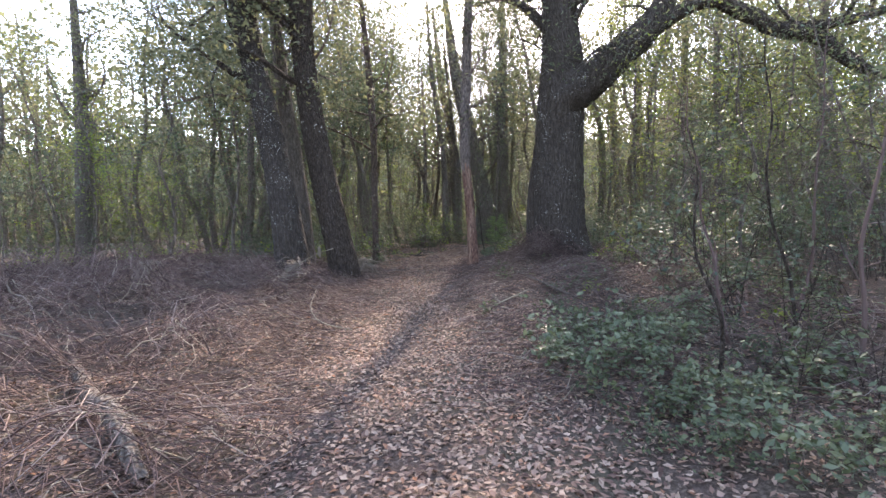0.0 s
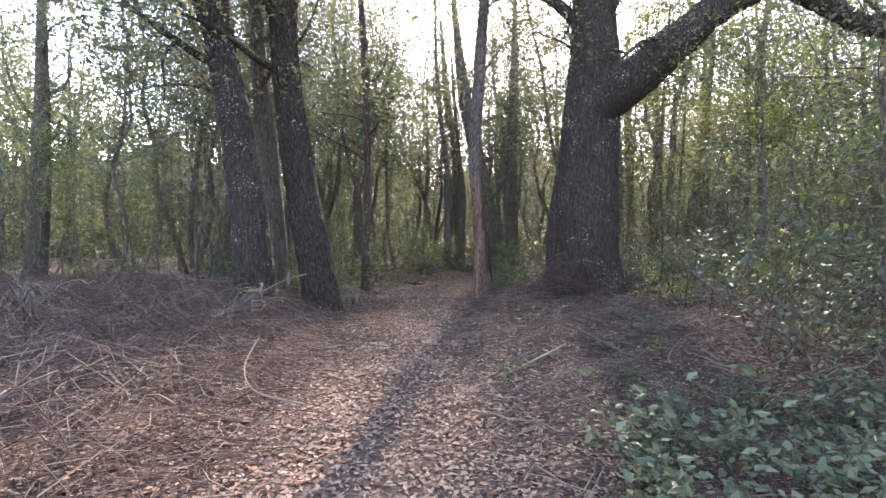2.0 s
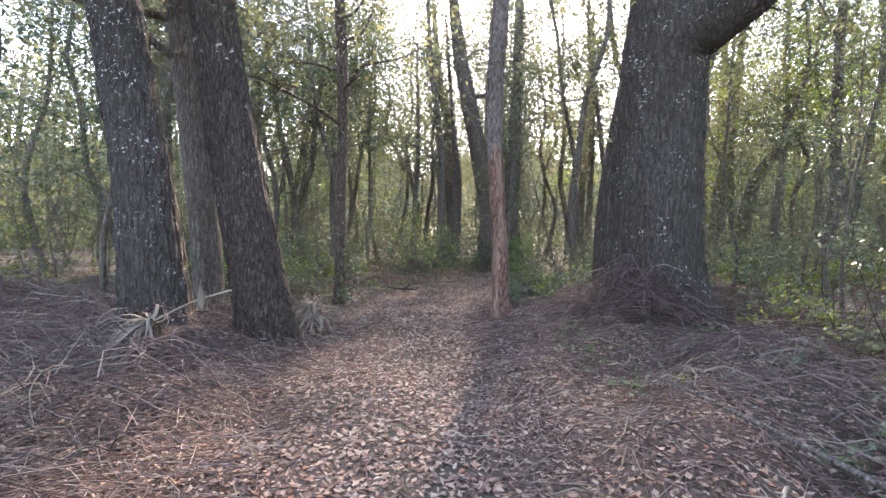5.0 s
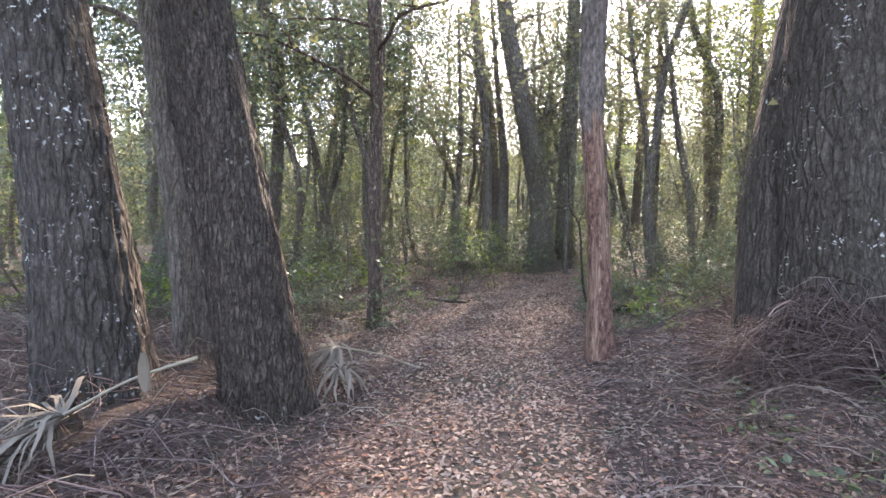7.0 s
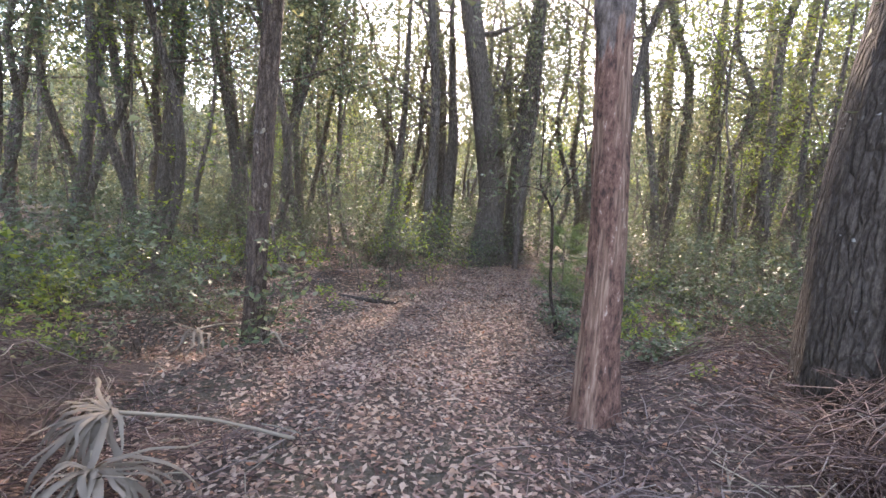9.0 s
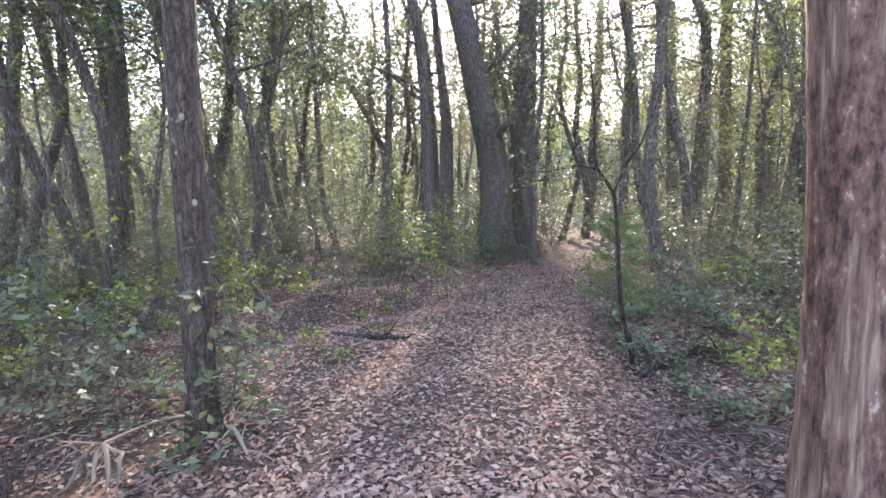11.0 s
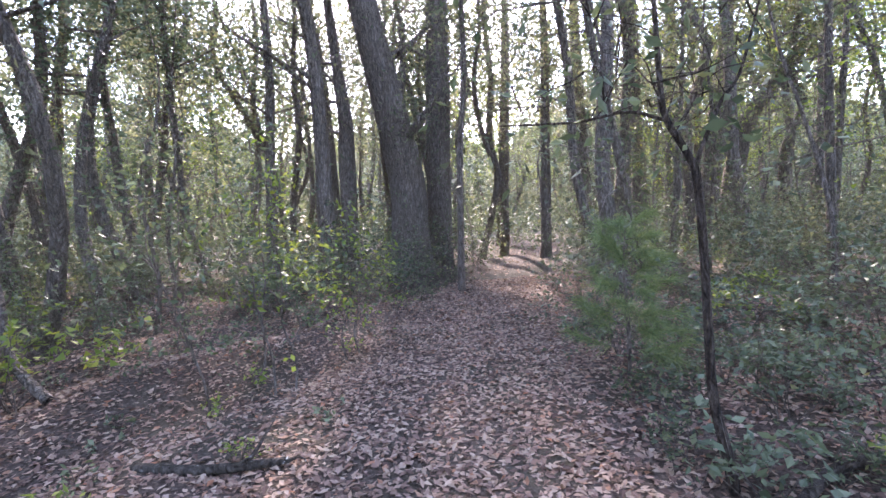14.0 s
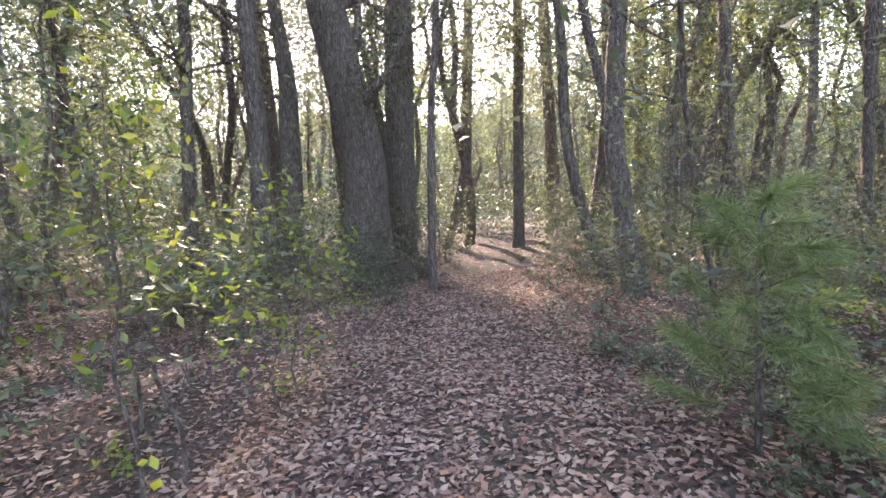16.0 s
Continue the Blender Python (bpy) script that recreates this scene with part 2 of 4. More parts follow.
def tube(line, sides=8, ridge=0.0, flare=0.0, seed=1):
    """A tapered round limb along line (x, y, z, radius). ridge: depth of the bark's furrows; flare: root swelling at its foot."""
    g = np.random.default_rng(seed)
    c, r = line[:, :3], np.maximum(line[:, 3], 0.0015)
    t = unit(np.gradient(c, axis=0))
    ref = np.array([1.0, 0.0, 0.0]) if abs(t[0, 0]) < 0.8 else np.array([0.0, 1.0, 0.0])
    u = unit(np.cross(t, ref))
    w = np.cross(t, u)
    ang = np.linspace(0, 2 * np.pi, sides, endpoint=False)[None, :]
    s = np.concatenate([[0], np.cumsum(np.linalg.norm(np.diff(c, axis=0), axis=1))])[:, None]
    rad = np.repeat(r[:, None], sides, axis=1)
    if ridge:
        wave = 0
        for k in (7, 13, 19, 25, 31, 37):
            wave = wave + np.sin(k * ang + g.uniform(0, 6.28) + 1.4 * np.sin(s * g.uniform(1.0, 3.2) + g.uniform(0, 6.28)) + 0.5 * np.sin(s * 9 + k)) / (1.6 if k > 8 else 2.4)
        broken = 0.6 + 0.4 * np.sin(s * 17 + 3 * ang + 2 * np.sin(s * 5))
        rad = rad + ridge * wave * 0.5 * broken
        rad = rad + r[:, None] * 0.05 * np.sin(2 * ang + s * 0.9 + g.uniform(0, 6.28))
    if flare:
        lobes = 0.55 + 0.45 * np.sin(4 * ang + g.uniform(0, 6.28)) + 0.25 * np.sin(7 * ang + g.uniform(0, 6.28))
        rad = rad + r[:, None] * flare * np.exp(-s / 0.35) * np.maximum(lobes, 0.05)
    v = c[:, None, :] + u[:, None, :] * (np.cos(ang) * rad)[..., None] + w[:, None, :] * (np.sin(ang) * rad)[..., None]
    n = len(c)
    i = np.arange(n - 1)[:, None] * sides
    j = np.arange(sides)[None, :]
    k = (j + 1) % sides
    f = np.stack([i + j, i + k, i + sides + k, i + sides + j], axis=-1).reshape(-1, 4)
    return v.reshape(-1, 3), f


# ---- the lie of the land ----
PATH_Y = np.array([-30.0, -3.0, 0.0, 4.0, 8.7, 12.5, 16.0, 19.0, 23.5, 27.2, 32.0, 45.0, 70.0])
PATH_X = np.array([8.0, 2.75, 2.1, 1.0, 0.15, -0.22, -0.1, 0.65, 2.6, 4.3, 6.3, 9.0, 14.0])
PATH_W = np.array([1.0, 1.0, 1.0, 0.95, 0.85, 0.9, 0.85, 0.8, 0.75, 0.6, 0.5, 0.5, 0.5])


def off_path(x, y):
    """Metres to the right of the path's middle, and the path's half width there."""
    return x - np.interp(y, PATH_Y, PATH_X), np.interp(y, PATH_Y, PATH_W)


def rise(a, b, v):
    t = np.clip((v - a) / (b - a), 0, 1)
    return t * t * (3 - 2 * t)


def land(x, y):
    x, y = np.asarray(x, float), np.asarray(y, float)
    d, h = off_path(x, y)
    z = -0.018 * np.clip(y - 16, 0, 30)
    side = np.clip(np.abs(d) - h, 0, None)
    z = z + 0.16 * rise(0, 1.6, -d - h) * (1 - rise(11, 14, y)) + 0.2 * rise(1.2, 3.2, -d - h) * (1 - rise(10, 13.5, y)) * rise(-3, 4, y)
    z = z + 0.1 * rise(0.2, 2.0, d - h) + 0.18 * rise(-0.3, 0.9, d - h) * rise(3.0, 7.0, y) * (1 - rise(13.0, 15.0, y))
    z = z + np.minimum(side, 1.5) * 0.05 * (np.sin(x * 1.9 + 0.7 * y) + np.sin(y * 1.3 - x * 0.8) + np.sin(2.9 * x - 2.3 * y))
    z = z + 0.012 * (np.sin(3.1 * x + 1.7 * y) + np.sin(4.3 * y - 2.1 * x))
    far = np.hypot(x - 2, y - 12)
    return z + 0.004 * np.clip(far - 25, 0, 60) * np.sin(x * 0.11 + y * 0.07)


def spots(n, x0, x1, y0, y1):
    return rng.uniform(x0, x1, n), rng.uniform(y0, y1, n)


def graded(lo, a, b, hi, fine, coarse):
    """Grid lines: fine between a and b, growing wider outward."""
    mid = list(np.arange(a, b + 1e-6, fine))
    left, v, s = [], a, fine
    while v > lo:
        s = min(s * 1.25, coarse)
        v -= s
        left.append(v)
    right, v, s = [], b, fine
    while v < hi:
        s = min(s * 1.25, coarse)
        v += s
        right.append(v)
    return np.array(left[::-1] + mid + right)


gx, gy = graded(-900, -9, 12, 900, 0.21, 120), graded(-900, -2, 32, 900, 0.21, 120)
GX, GY = np.meshgrid(gx, gy)
gv = np.stack([GX, GY, land(GX, GY)], -1).reshape(-1, 3)
r, c = np.meshgrid(np.arange(len(gy) - 1), np.arange(len(gx) - 1), indexing="ij")
g0 = (r * len(gx) + c).ravel()
ground = new("ground", mesh("ground", gv, np.stack([g0, g0 + 1, g0 + len(gx) + 1, g0 + len(gx)], -1), M_SOIL, True))
tagged(ground, "brown forest soil with a trodden leaf-strewn trail", "ground", kind="structure")

# ---- leaf litter ----


def litter(name, n, x0, x1, y0, y1, size, keep, label):
    x, y = spots(n, x0, x1, y0, y1)
    d, h = off_path(x, y)
    k = rng.random(n) < keep(d, h, y)
    x, y = x[k], y[k]
    p = np.stack([x, y, land(x, y) + 0.004 + 0.022 * rng.random(len(x)) ** 2], -1)
    v, f = leaves(p, size, 0.55, 0.82, 0.3, corners=3 if size > 0.07 else 4)
    tagged(new(name, mesh(name, v, f, M_LITTER)), label, "leaves", kind="stuff")


litter("trail_leaf_litter", 100000, -2.5, 5.2, -0.5, 13.5, 0.056, lambda d, h, y: np.where(np.abs(d) < h + 0.5, 0.95, 0.62), "curled brown oak leaves covering the trail")
litter("trail_leaf_litter_beyond", 120000, -4.5, 5.5, 13.0, 24.0, 0.056, lambda d, h, y: np.where(np.abs(d) < h + 0.6, 0.95, 0.6), "curled brown leaves strewn over trail and verge")
litter("forest_leaf_litter", 60000, -14, 18, -1.0, 44.0, 0.09, lambda d, h, y: np.where((np.abs(d) < 3.6) & (y < 23.5), 0.0, 0.9), "dry brown leaves on the forest floor")

# ---- trees ----


def branch_out(g, start, direction, length, radius, bend=0.25, n=6, droop=0.0):
    """A wandering limb as a line of (x, y, z, radius)."""
    p, d, out = np.array(start, float), unit(np.array(direction, float)), []
    for i in range(n + 1):
        f = i / n
        out.append((*p, radius * (1 - 0.82 * f)))
        d = unit(d + g.normal(size=3) * bend + np.array([0, 0, -droop]))
        p = p + d * length / n
    return np.array(out)


def crown_points(g, lines, n, spread):
    """Leaf places gathered in clumps about the outer ends of limbs."""
    ends = np.vstack([ln[(3 * len(ln)) // 5:, :3] for ln in lines])
    k = max(len(ends), 8)
    hub = ends[g.integers(0, len(ends), k)] + g.normal(size=(k, 3)) * spread
    pick = hub[g.integers(0, k, n)]
    return pick + g.normal(size=(n, 3)) * spread * 0.42 * np.array([1, 1, 0.7])


def limbs_for(g, axis, lo, count, length, radius, sub=2, bend=0.22, tilt=0.55):
    """Limbs and twigs growing from a stem's line, from the share lo of its length upward."""
    main, twigs = [], []
    for i in range(count):
        k = int(len(axis) * (lo + (0.97 - lo) * (i + g.random()) / count))
        k = min(k, len(axis) - 1)
        a = g.uniform(0, 6.283)
        f = 1 - 0.6 * (k / len(axis))
        d = (math.cos(a), math.sin(a), g.uniform(0.2, 1.2) * tilt * 2)
        ln = branch_out(g, axis[k, :3], d, length * f * g.uniform(0.7, 1.25), min(radius * f, axis[k, 3] * 0.75), bend)
        main.append(ln)
        for _ in range(sub):
            q = ln[g.integers(2, len(ln))]
            twigs.append(branch_out(g, q[:3], g.normal(size=3) + np.array([0, 0, 0.5]), length * 0.45 * g.uniform(0.6, 1.2), q[3] * 0.6 + 0.004, 0.3, 4))
    return main, twigs


def grow(name, place, axis, material, leaf, label, category, g, lo=0.4, count=8, length=2.5, radius=0.06, n_leaf=1600, leaf_size=0.15, spread=0.6,
         sides=10, ridge=0.0, flare=0.35, group="", steps=6, sub=2, extra=(), tilt=0.55):
    """One tree: an Empty at its foot with trunk, limbs and foliage under it. axis: (x, y, z, radius) from the foot."""
    tree = thing(name, place, label, category, group)
    line = smooth_line(axis, steps)
    v, f = tube(line, sides, ridge, flare, int(g.integers(1, 9999)))
    part("trunk", mesh("trunk", v, f, material, True), tree)
    main, twigs = limbs_for(g, line, lo, count, length, radius, sub, tilt=tilt)
    for ln in extra:
        v, f = tube(smooth_line(ln, 8), max(sides // 2, 8), ridge * 0.7, 0, int(g.integers(1, 9999)))
        part("limb", mesh("limb", v, f, material, True), tree)
        m2, t2 = limbs_for(g, smooth_line(ln, 4), 0.35, 4, length * 0.7, radius * 0.6, 2)
        twigs += m2 + t2
    if main or twigs:
        if group:
            tagged(part("branchwork", mesh("branchwork", *joined([tube(ln[::2], 5) for ln in main] + [tube(ln[::2], 3) for ln in twigs]), material, True), tree), kind="stuff")
        else:
            for ln in main:
                part("limb", mesh("limb", *tube(smooth_line(ln, 3), 8), material, True), tree)
            if twigs:
                tagged(part("twig_work", mesh("twig_work", *joined([tube(ln, 4) for ln in twigs]), material, True), tree), kind="stuff")
    if n_leaf:
        v, f = leaves(crown_points(g, main + twigs, n_leaf, spread), leaf_size, 0.5, 0.35, seed=g, corners=3 if n_leaf > 500 else 4)
        tagged(part("foliage", mesh("foliage", v, f, leaf), tree), kind="stuff")
    return tree


def stem(g, height, r0, wander=0.25, n=6, lean=(0, 0)):
    out, x, y = [], 0.0, 0.0
    for i in range(n + 1):
        f = i / n
        out.append((x + lean[0] * f, y + lean[1] * f, height * f - 0.12 * (i == 0), r0 * (1 - 0.78 * f)))
        x, y = x + g.normal() * wander, y + g.normal() * wander
    return out


def at(x, y, dz=0.0):
    return (x, y, float(land(x, y)) + dz)


# the two great trunks beside the trail, and the ones close to it
g = np.random.default_rng(11)
grow("lichened_oak_tree", at(-3.02, 9.75, -0.05), [(0, 0, -0.3, 0.42), (-0.03, 0, 0.5, 0.36), (-0.17, 0, 1.9, 0.315), (-0.4, 0, 3.5, 0.3), (-0.72, 0, 5.2, 0.28), (-1.1, 0.1, 8, 0.25), (-1.2, 0.2, 12, 0.22), (-1.3, 0.2, 16, 0.08)],
     M_LICHEN, M_CANOPY, "massive dark oak trunk blotched with pale lichen beside the trail", "tree", g, 0.5, 11, 4.8, 0.13, 9000, 0.12, 0.9, 96, 0.022, 0.4, steps=26)
grow("ridged_oak_tree", at(-1.95, 10.4, -0.05), [(0, 0, -0.3, 0.38), (-0.07, 0, 0.5, 0.335), (-0.33, 0, 1.9, 0.305), (-0.61, 0, 3.6, 0.29), (-0.78, 0, 5.5, 0.275), (-0.85, 0.1, 8, 0.28), (-1.1, 0.2, 12, 0.2), (-1.1, 0.2, 15.5, 0.07)],
     M_RIDGED, M_CANOPY, "dark leaning trunk with deeply ridged bark beside the trail", "tree", g, 0.5, 11, 4.4, 0.12, 9000, 0.12, 0.9, 120, 0.022, 0.42, steps=34)
grow("slender_oak_tree", at(-3.32, 11.3, -0.05), [(0, 0, -0.3, 0.24), (-0.06, 0, 1.2, 0.205), (-0.23, 0, 3.0, 0.2), (-0.45, 0, 5.2, 0.185), (-0.6, 0, 9, 0.13), (-0.6, 0, 14, 0.05)],
     M_BARK, M_CANOPY, "greyish straight trunk standing behind two larger oaks", "tree", g, 0.4, 12, 3.8, 0.1, 8000, 0.12, 0.9, 24, 0.012, 0.3, steps=10)
small = grow("small_trunk_tree", at(-2.2, 14.0, -0.03), [(0, 0, -0.2, 0.12), (0.02, 0, 1.0, 0.105), (0.05, 0, 2.4, 0.1), (0.1, 0, 4.0, 0.097), (0.05, 0, 6.0, 0.11), (-0.1, 0, 8.5, 0.07), (-0.1, 0, 10.5, 0.03)],
     M_SMOOTH, M_CANOPY, "slim reddish-brown trunk with pale knots and low leafy shoots", "tree", g, 0.42, 12, 3.4, 0.05, 6000, 0.1, 0.75, 20, 0.006, 0.5, steps=10)
for kx, kz, kr in ((0.03, 2.28, 0.02), (-0.02, 2.05, 0.022), (0.07, 1.72, 0.02)):
    bm = bmesh.new()
    bmesh.ops.create_icosphere(bm, subdivisions=2, radius=kr)
    for v in bm.verts:
        v.co = Vector((v.co.x + 0.05 + kx, v.co.y * 0.5 - 0.094, v.co.z * 1.25 + kz))
    me = bpy.data.meshes.new("knot")
    bm.to_mesh(me)
    bm.free()
    me.materials.append(M_PALE)
    part("knot", me, small, "pale healed branch knot")
grow("dead_snag", at(1.06, 12.5, -0.03), [(0.05, 0, -0.2, 0.18), (0.03, 0, 0.4, 0.15), (0.0, 0, 1.5, 0.135), (-0.09, 0, 2.72, 0.128), (-0.11, 0, 3.0, 0.142), (-0.09, 0, 4.0, 0.136), (-0.02, 0, 5.0, 0.13), (0.07, 0, 6.5, 0.125), (0.2, 0, 8.4, 0.08), (0.25, 0, 9.6, 0.04)],
     M_SNAG, M_CANOPY, "dead pinkish trunk with peeling bark and bare tan wood", "dead tree", g, 0.66, 5, 2.4, 0.06, 0, 0.1, 0.5, 30, 0.012, 0.55, steps=14)
limb = [(-0.09, 0.0, 2.85, 0.4), (0.04, -0.1, 3.88, 0.5), (0.48, -0.25, 4.26, 0.5), (0.93, -0.4, 4.57, 0.46), (1.32, -0.5, 4.89, 0.42), (1.67, -0.55, 5.19, 0.38), (2.0, -0.6, 5.45, 0.34), (2.5, -0.6, 6.15, 0.25), (2.85, -0.5, 7.55, 0.17), (2.95, -0.4, 9.65, 0.06)]
bough = [(1.9, -0.6, 5.35, 0.2), (3.29, -0.74, 6.03, 0.18), (4.21, -0.74, 5.71, 0.17), (4.95, -0.74, 5.25, 0.16), (5.79, -0.74, 5.02, 0.15), (6.43, -0.74, 4.46, 0.13), (7.08, -0.74, 4.09, 0.09), (7.91, -0.65, 3.91, 0.04)]
bough2 = [(4.86, -0.74, 5.29, 0.12), (6.06, -0.74, 5.28, 0.11), (7.17, -0.74, 5.48, 0.08), (8.38, -0.65, 5.94, 0.03)]
over_trail = [(-0.05, 0.0, 6.6, 0.2), (-0.9, 0.4, 7.7, 0.15), (-2.1, 0.9, 8.4, 0.11), (-3.4, 1.2, 8.9, 0.08), (-4.8, 1.5, 9.0, 0.03)]
behind = [(-0.1, 0.1, 5.8, 0.16), (-0.8, 0.9, 6.9, 0.12), (-1.5, 1.9, 7.6, 0.08), (-2.3, 3.2, 8.0, 0.04)]
second = [(-0.38, 0.3, -0.3, 0.52), (-0.36, 0.32, 1.6, 0.47), (-0.15, 0.4, 3.4, 0.42), (0.2, 0.5, 5.5, 0.36), (0.3, 0.6, 8.5, 0.25), (0.2, 0.7, 12.5, 0.08)]
grow("great_live_oak", at(3.5, 12.3, -0.05), [(0.05, 0, -0.3, 0.83), (0, 0, 0.7, 0.7), (-0.02, 0, 1.9, 0.64), (0.02, 0, 3.3, 0.6), (0.1, 0, 4.6, 0.55), (0.08, 0, 6.2, 0.46), (0.0, 0, 9, 0.33), (-0.1, 0, 13, 0.12)],
     M_OAK, M_CANOPY, "huge forked live oak with lichen-spotted bark and spreading limb", "tree", g, 0.62, 11, 5.5, 0.15, 26000, 0.105, 1.0, 96, 0.026, 0.36, steps=26, extra=(limb, bough, bough2, second, over_trail, behind))

# the leaning double trunk and its neighbours ahead
near_far = (
    ("leaning_twin_tree", 0.62, 25.5, [(0, 0, -0.3, 0.6), (0.0, 0, 1.0, 0.47), (-0.04, 0, 2.5, 0.42), (-0.75, 0, 6.1, 0.37), (-1.4, 0, 9.5, 0.28), (-2.0, 0, 15, 0.08)], M_BARK, "thick dark trunk leaning at the trail's bend"),
    ("upright_twin_tree", 1.5, 26.5, [(0, 0, -0.3, 0.38), (0.06, 0, 2.5, 0.33), (0.19, 0, 6.0, 0.3), (0.3, 0, 10, 0.22), (0.3, 0, 15, 0.07)], M_BARK, "upright dark trunk standing close behind a leaning one"),
    ("thin_tree", 1.33, 22.7, [(0, 0, -0.2, 0.07), (0.1, 0, 2.7, 0.062), (0.25, 0, 4.5, 0.053), (0.2, 0, 8, 0.03)], M_BARK, "thin dark stem rising beside the trail"),
    ("slim_tree", 5.2, 28.2, [(0, 0, -0.2, 0.17), (0.08, 0, 3.7, 0.15), (0.14, 0, 6.8, 0.126), (0.1, 0, 12, 0.05)], M_BARK, "slim straight trunk where the trail bends"),
    ("curved_tree", -1.3, 24.0, [(0, 0, -0.2, 0.24), (0.0, 0, 1.0, 0.2), (0.0, 0, 3.6, 0.15), (-0.08, 0, 5.3, 0.13), (-0.5, 0, 9, 0.1), (-0.6, 0, 13, 0.04)], M_BARK, "gently curving dark trunk in the woods"),
    ("forked_tree", -0.9, 26.0, [(0, 0, -0.2, 0.22), (0.06, 0, 3.2, 0.2), (0.08, 0, 4.0, 0.17), (-0.15, 0, 6.6, 0.11), (-0.5, 0, 11, 0.04)], M_BARK, "dark forked trunk in the woods"),
    ("far_trunk_tree", 9.4, 34.0, [(0, 0, -0.2, 0.29), (-0.2, 0, 4.5, 0.26), (-0.4, 0, 9, 0.22), (-0.5, 0, 15, 0.06)], M_BARK, "straight dark trunk among far trees"),
    ("far_trunk_tree", 10.2, 31.0, [(0, 0, -0.2, 0.28), (-0.15, 0, 4.1, 0.23), (-0.25, 0, 8, 0.2), (-0.3, 0, 14, 0.05)], M_BARK, "straight dark trunk among far trees"),
    ("far_trunk_tree", 13.5, 34.0, [(0, 0, -0.2, 0.33), (0.05, 0, 4.6, 0.28), (0.05, 0, 9.3, 0.24), (0.1, 0, 15, 0.07)], M_BARK, "straight dark trunk among far trees"),
    ("slanting_tree", 10.6, 28.0, [(0, 0, -0.2, 0.33), (0.5, 0, 3.9, 0.27), (0.8, 0, 6.1, 0.24), (1.3, 0, 12, 0.08)], M_BARK, "slightly slanting grey-brown trunk"),
    ("slanting_branchy_tree", 12.2, 29.0, [(0, 0, -0.2, 0.36), (0.7, 0, 3.7, 0.31), (2.1, 0, 5.7, 0.23), (4.0, 0, 7.6, 0.18), (6.0, 0, 9.5, 0.06)], M_BARK, "low forking tree with a slanting grey trunk"),
    ("thin_tree", 6.8, 24.0, [(0, 0, -0.2, 0.09), (0.15, 0, 2.4, 0.07), (0.27, 0, 4.1, 0.055), (0.4, 0, 8, 0.03)], M_BARK, "thin dark stem among shrubs"),
    ("dark_stem_tree", -2.5, 24.0, [(0, 0, -0.2, 0.13), (0.15, 0, 2.9, 0.1), (0.25, 0, 4.7, 0.09), (0.2, 0, 9, 0.04)], M_BARK, "narrow dark trunk among shrubs"),
    ("far_trunk_tree", 5.95, 36.0, [(0, 0, -0.2, 0.29), (0.25, 0, 4.9, 0.24), (0.5, 0, 9.6, 0.2), (0.6, 0, 15, 0.06)], M_BARK, "straight dark trunk among far trees"),
    ("thin_tree", 7.5, 20.5, [(0, 0, -0.2, 0.09), (-0.1, 0, 1.5, 0.076), (-0.2, 0, 4.3, 0.06), (-0.1, 0, 8, 0.03)], M_BARK, "thin paired stem among shrubs"),
    ("thin_tree", 7.95, 21.0, [(0, 0, -0.2, 0.07), (0.15, 0, 2.5, 0.06), (0.3, 0, 5.3, 0.045), (0.4, 0, 8, 0.02)], M_BARK, "thin paired stem among shrubs"),
    ("grey_field_tree", -14.5, 15.5, [(0, 0, -0.2, 0.36), (0.2, 0, 1.2, 0.32), (0.5, 0, 5.2, 0.26), (0.6, 0, 9, 0.14), (0.7, 0, 13, 0.05)], M_BARK, "grey branching tree at the edge of the clearing"),
    ("grey_trunk_tree", -1.5, 31.0, [(0, 0, -0.2, 0.28), (-0.3, 0, 7.0, 0.25), (-0.8, 0, 10, 0.22), (-1.2, 0, 15, 0.08)], M_BARK, "far leaning grey trunk ahead"),
)
KEEP_OFF = [(-3.07, 9.75), (-2.0, 10.4), (-3.32, 11.3), (-2.2, 14.0), (1.06, 12.5), (3.5, 12.3)]
for name, x, y, axis, m, label in near_far:
    r0 = axis[0][3]
    big = r0 > 0.2
    over = -3.0 < x < 1.0 and y > 20
    grow(name, at(x, y), axis, m, M_CANOPY, label, "tree", g, 0.42, 8 if big else 6, 3.2 if big else 1.8, r0 * 0.32, ((900 if x < 0 else 2600) if over else 8000) if big else (500 if over else 2000), 0.11 if big else 0.1, 0.8 if big else 0.5,
         18 if big else 10, 0.008 if big else 0.0, 0.35, steps=8)
    KEEP_OFF.append((x, y))

# woodland trees, a few kinds grown once and set out many times
KINDS = []
for i in range(8):
    g = np.random.default_rng(100 + i)
    h = g.uniform(11, 17)
    KINDS.append(grow("woodland_tree", (0, 0, 0), stem(g, h, g.uniform(0.1, 0.22), 0.28, 7, (g.normal() * 0.9, g.normal() * 0.9)), M_BARK, (M_CANOPY, M_CANOPY, M_YELLOW, M_DUSK)[i % 4 if i < 7 else 0],
                      ("tall slender woodland tree with a thin leafy crown", "tall slender woodland tree with a thin leafy crown", "slender tree with yellowing leaves", "slender tree with dark evergreen leaves")[i % 4 if i < 7 else 0],
                      "tree", g, 0.34, 15, 4.2, 0.045, 9500, 0.11, 0.8, 8, 0.0, 0.3, "woodland trees", 2, 2, tilt=0.34))
SPARSE = []
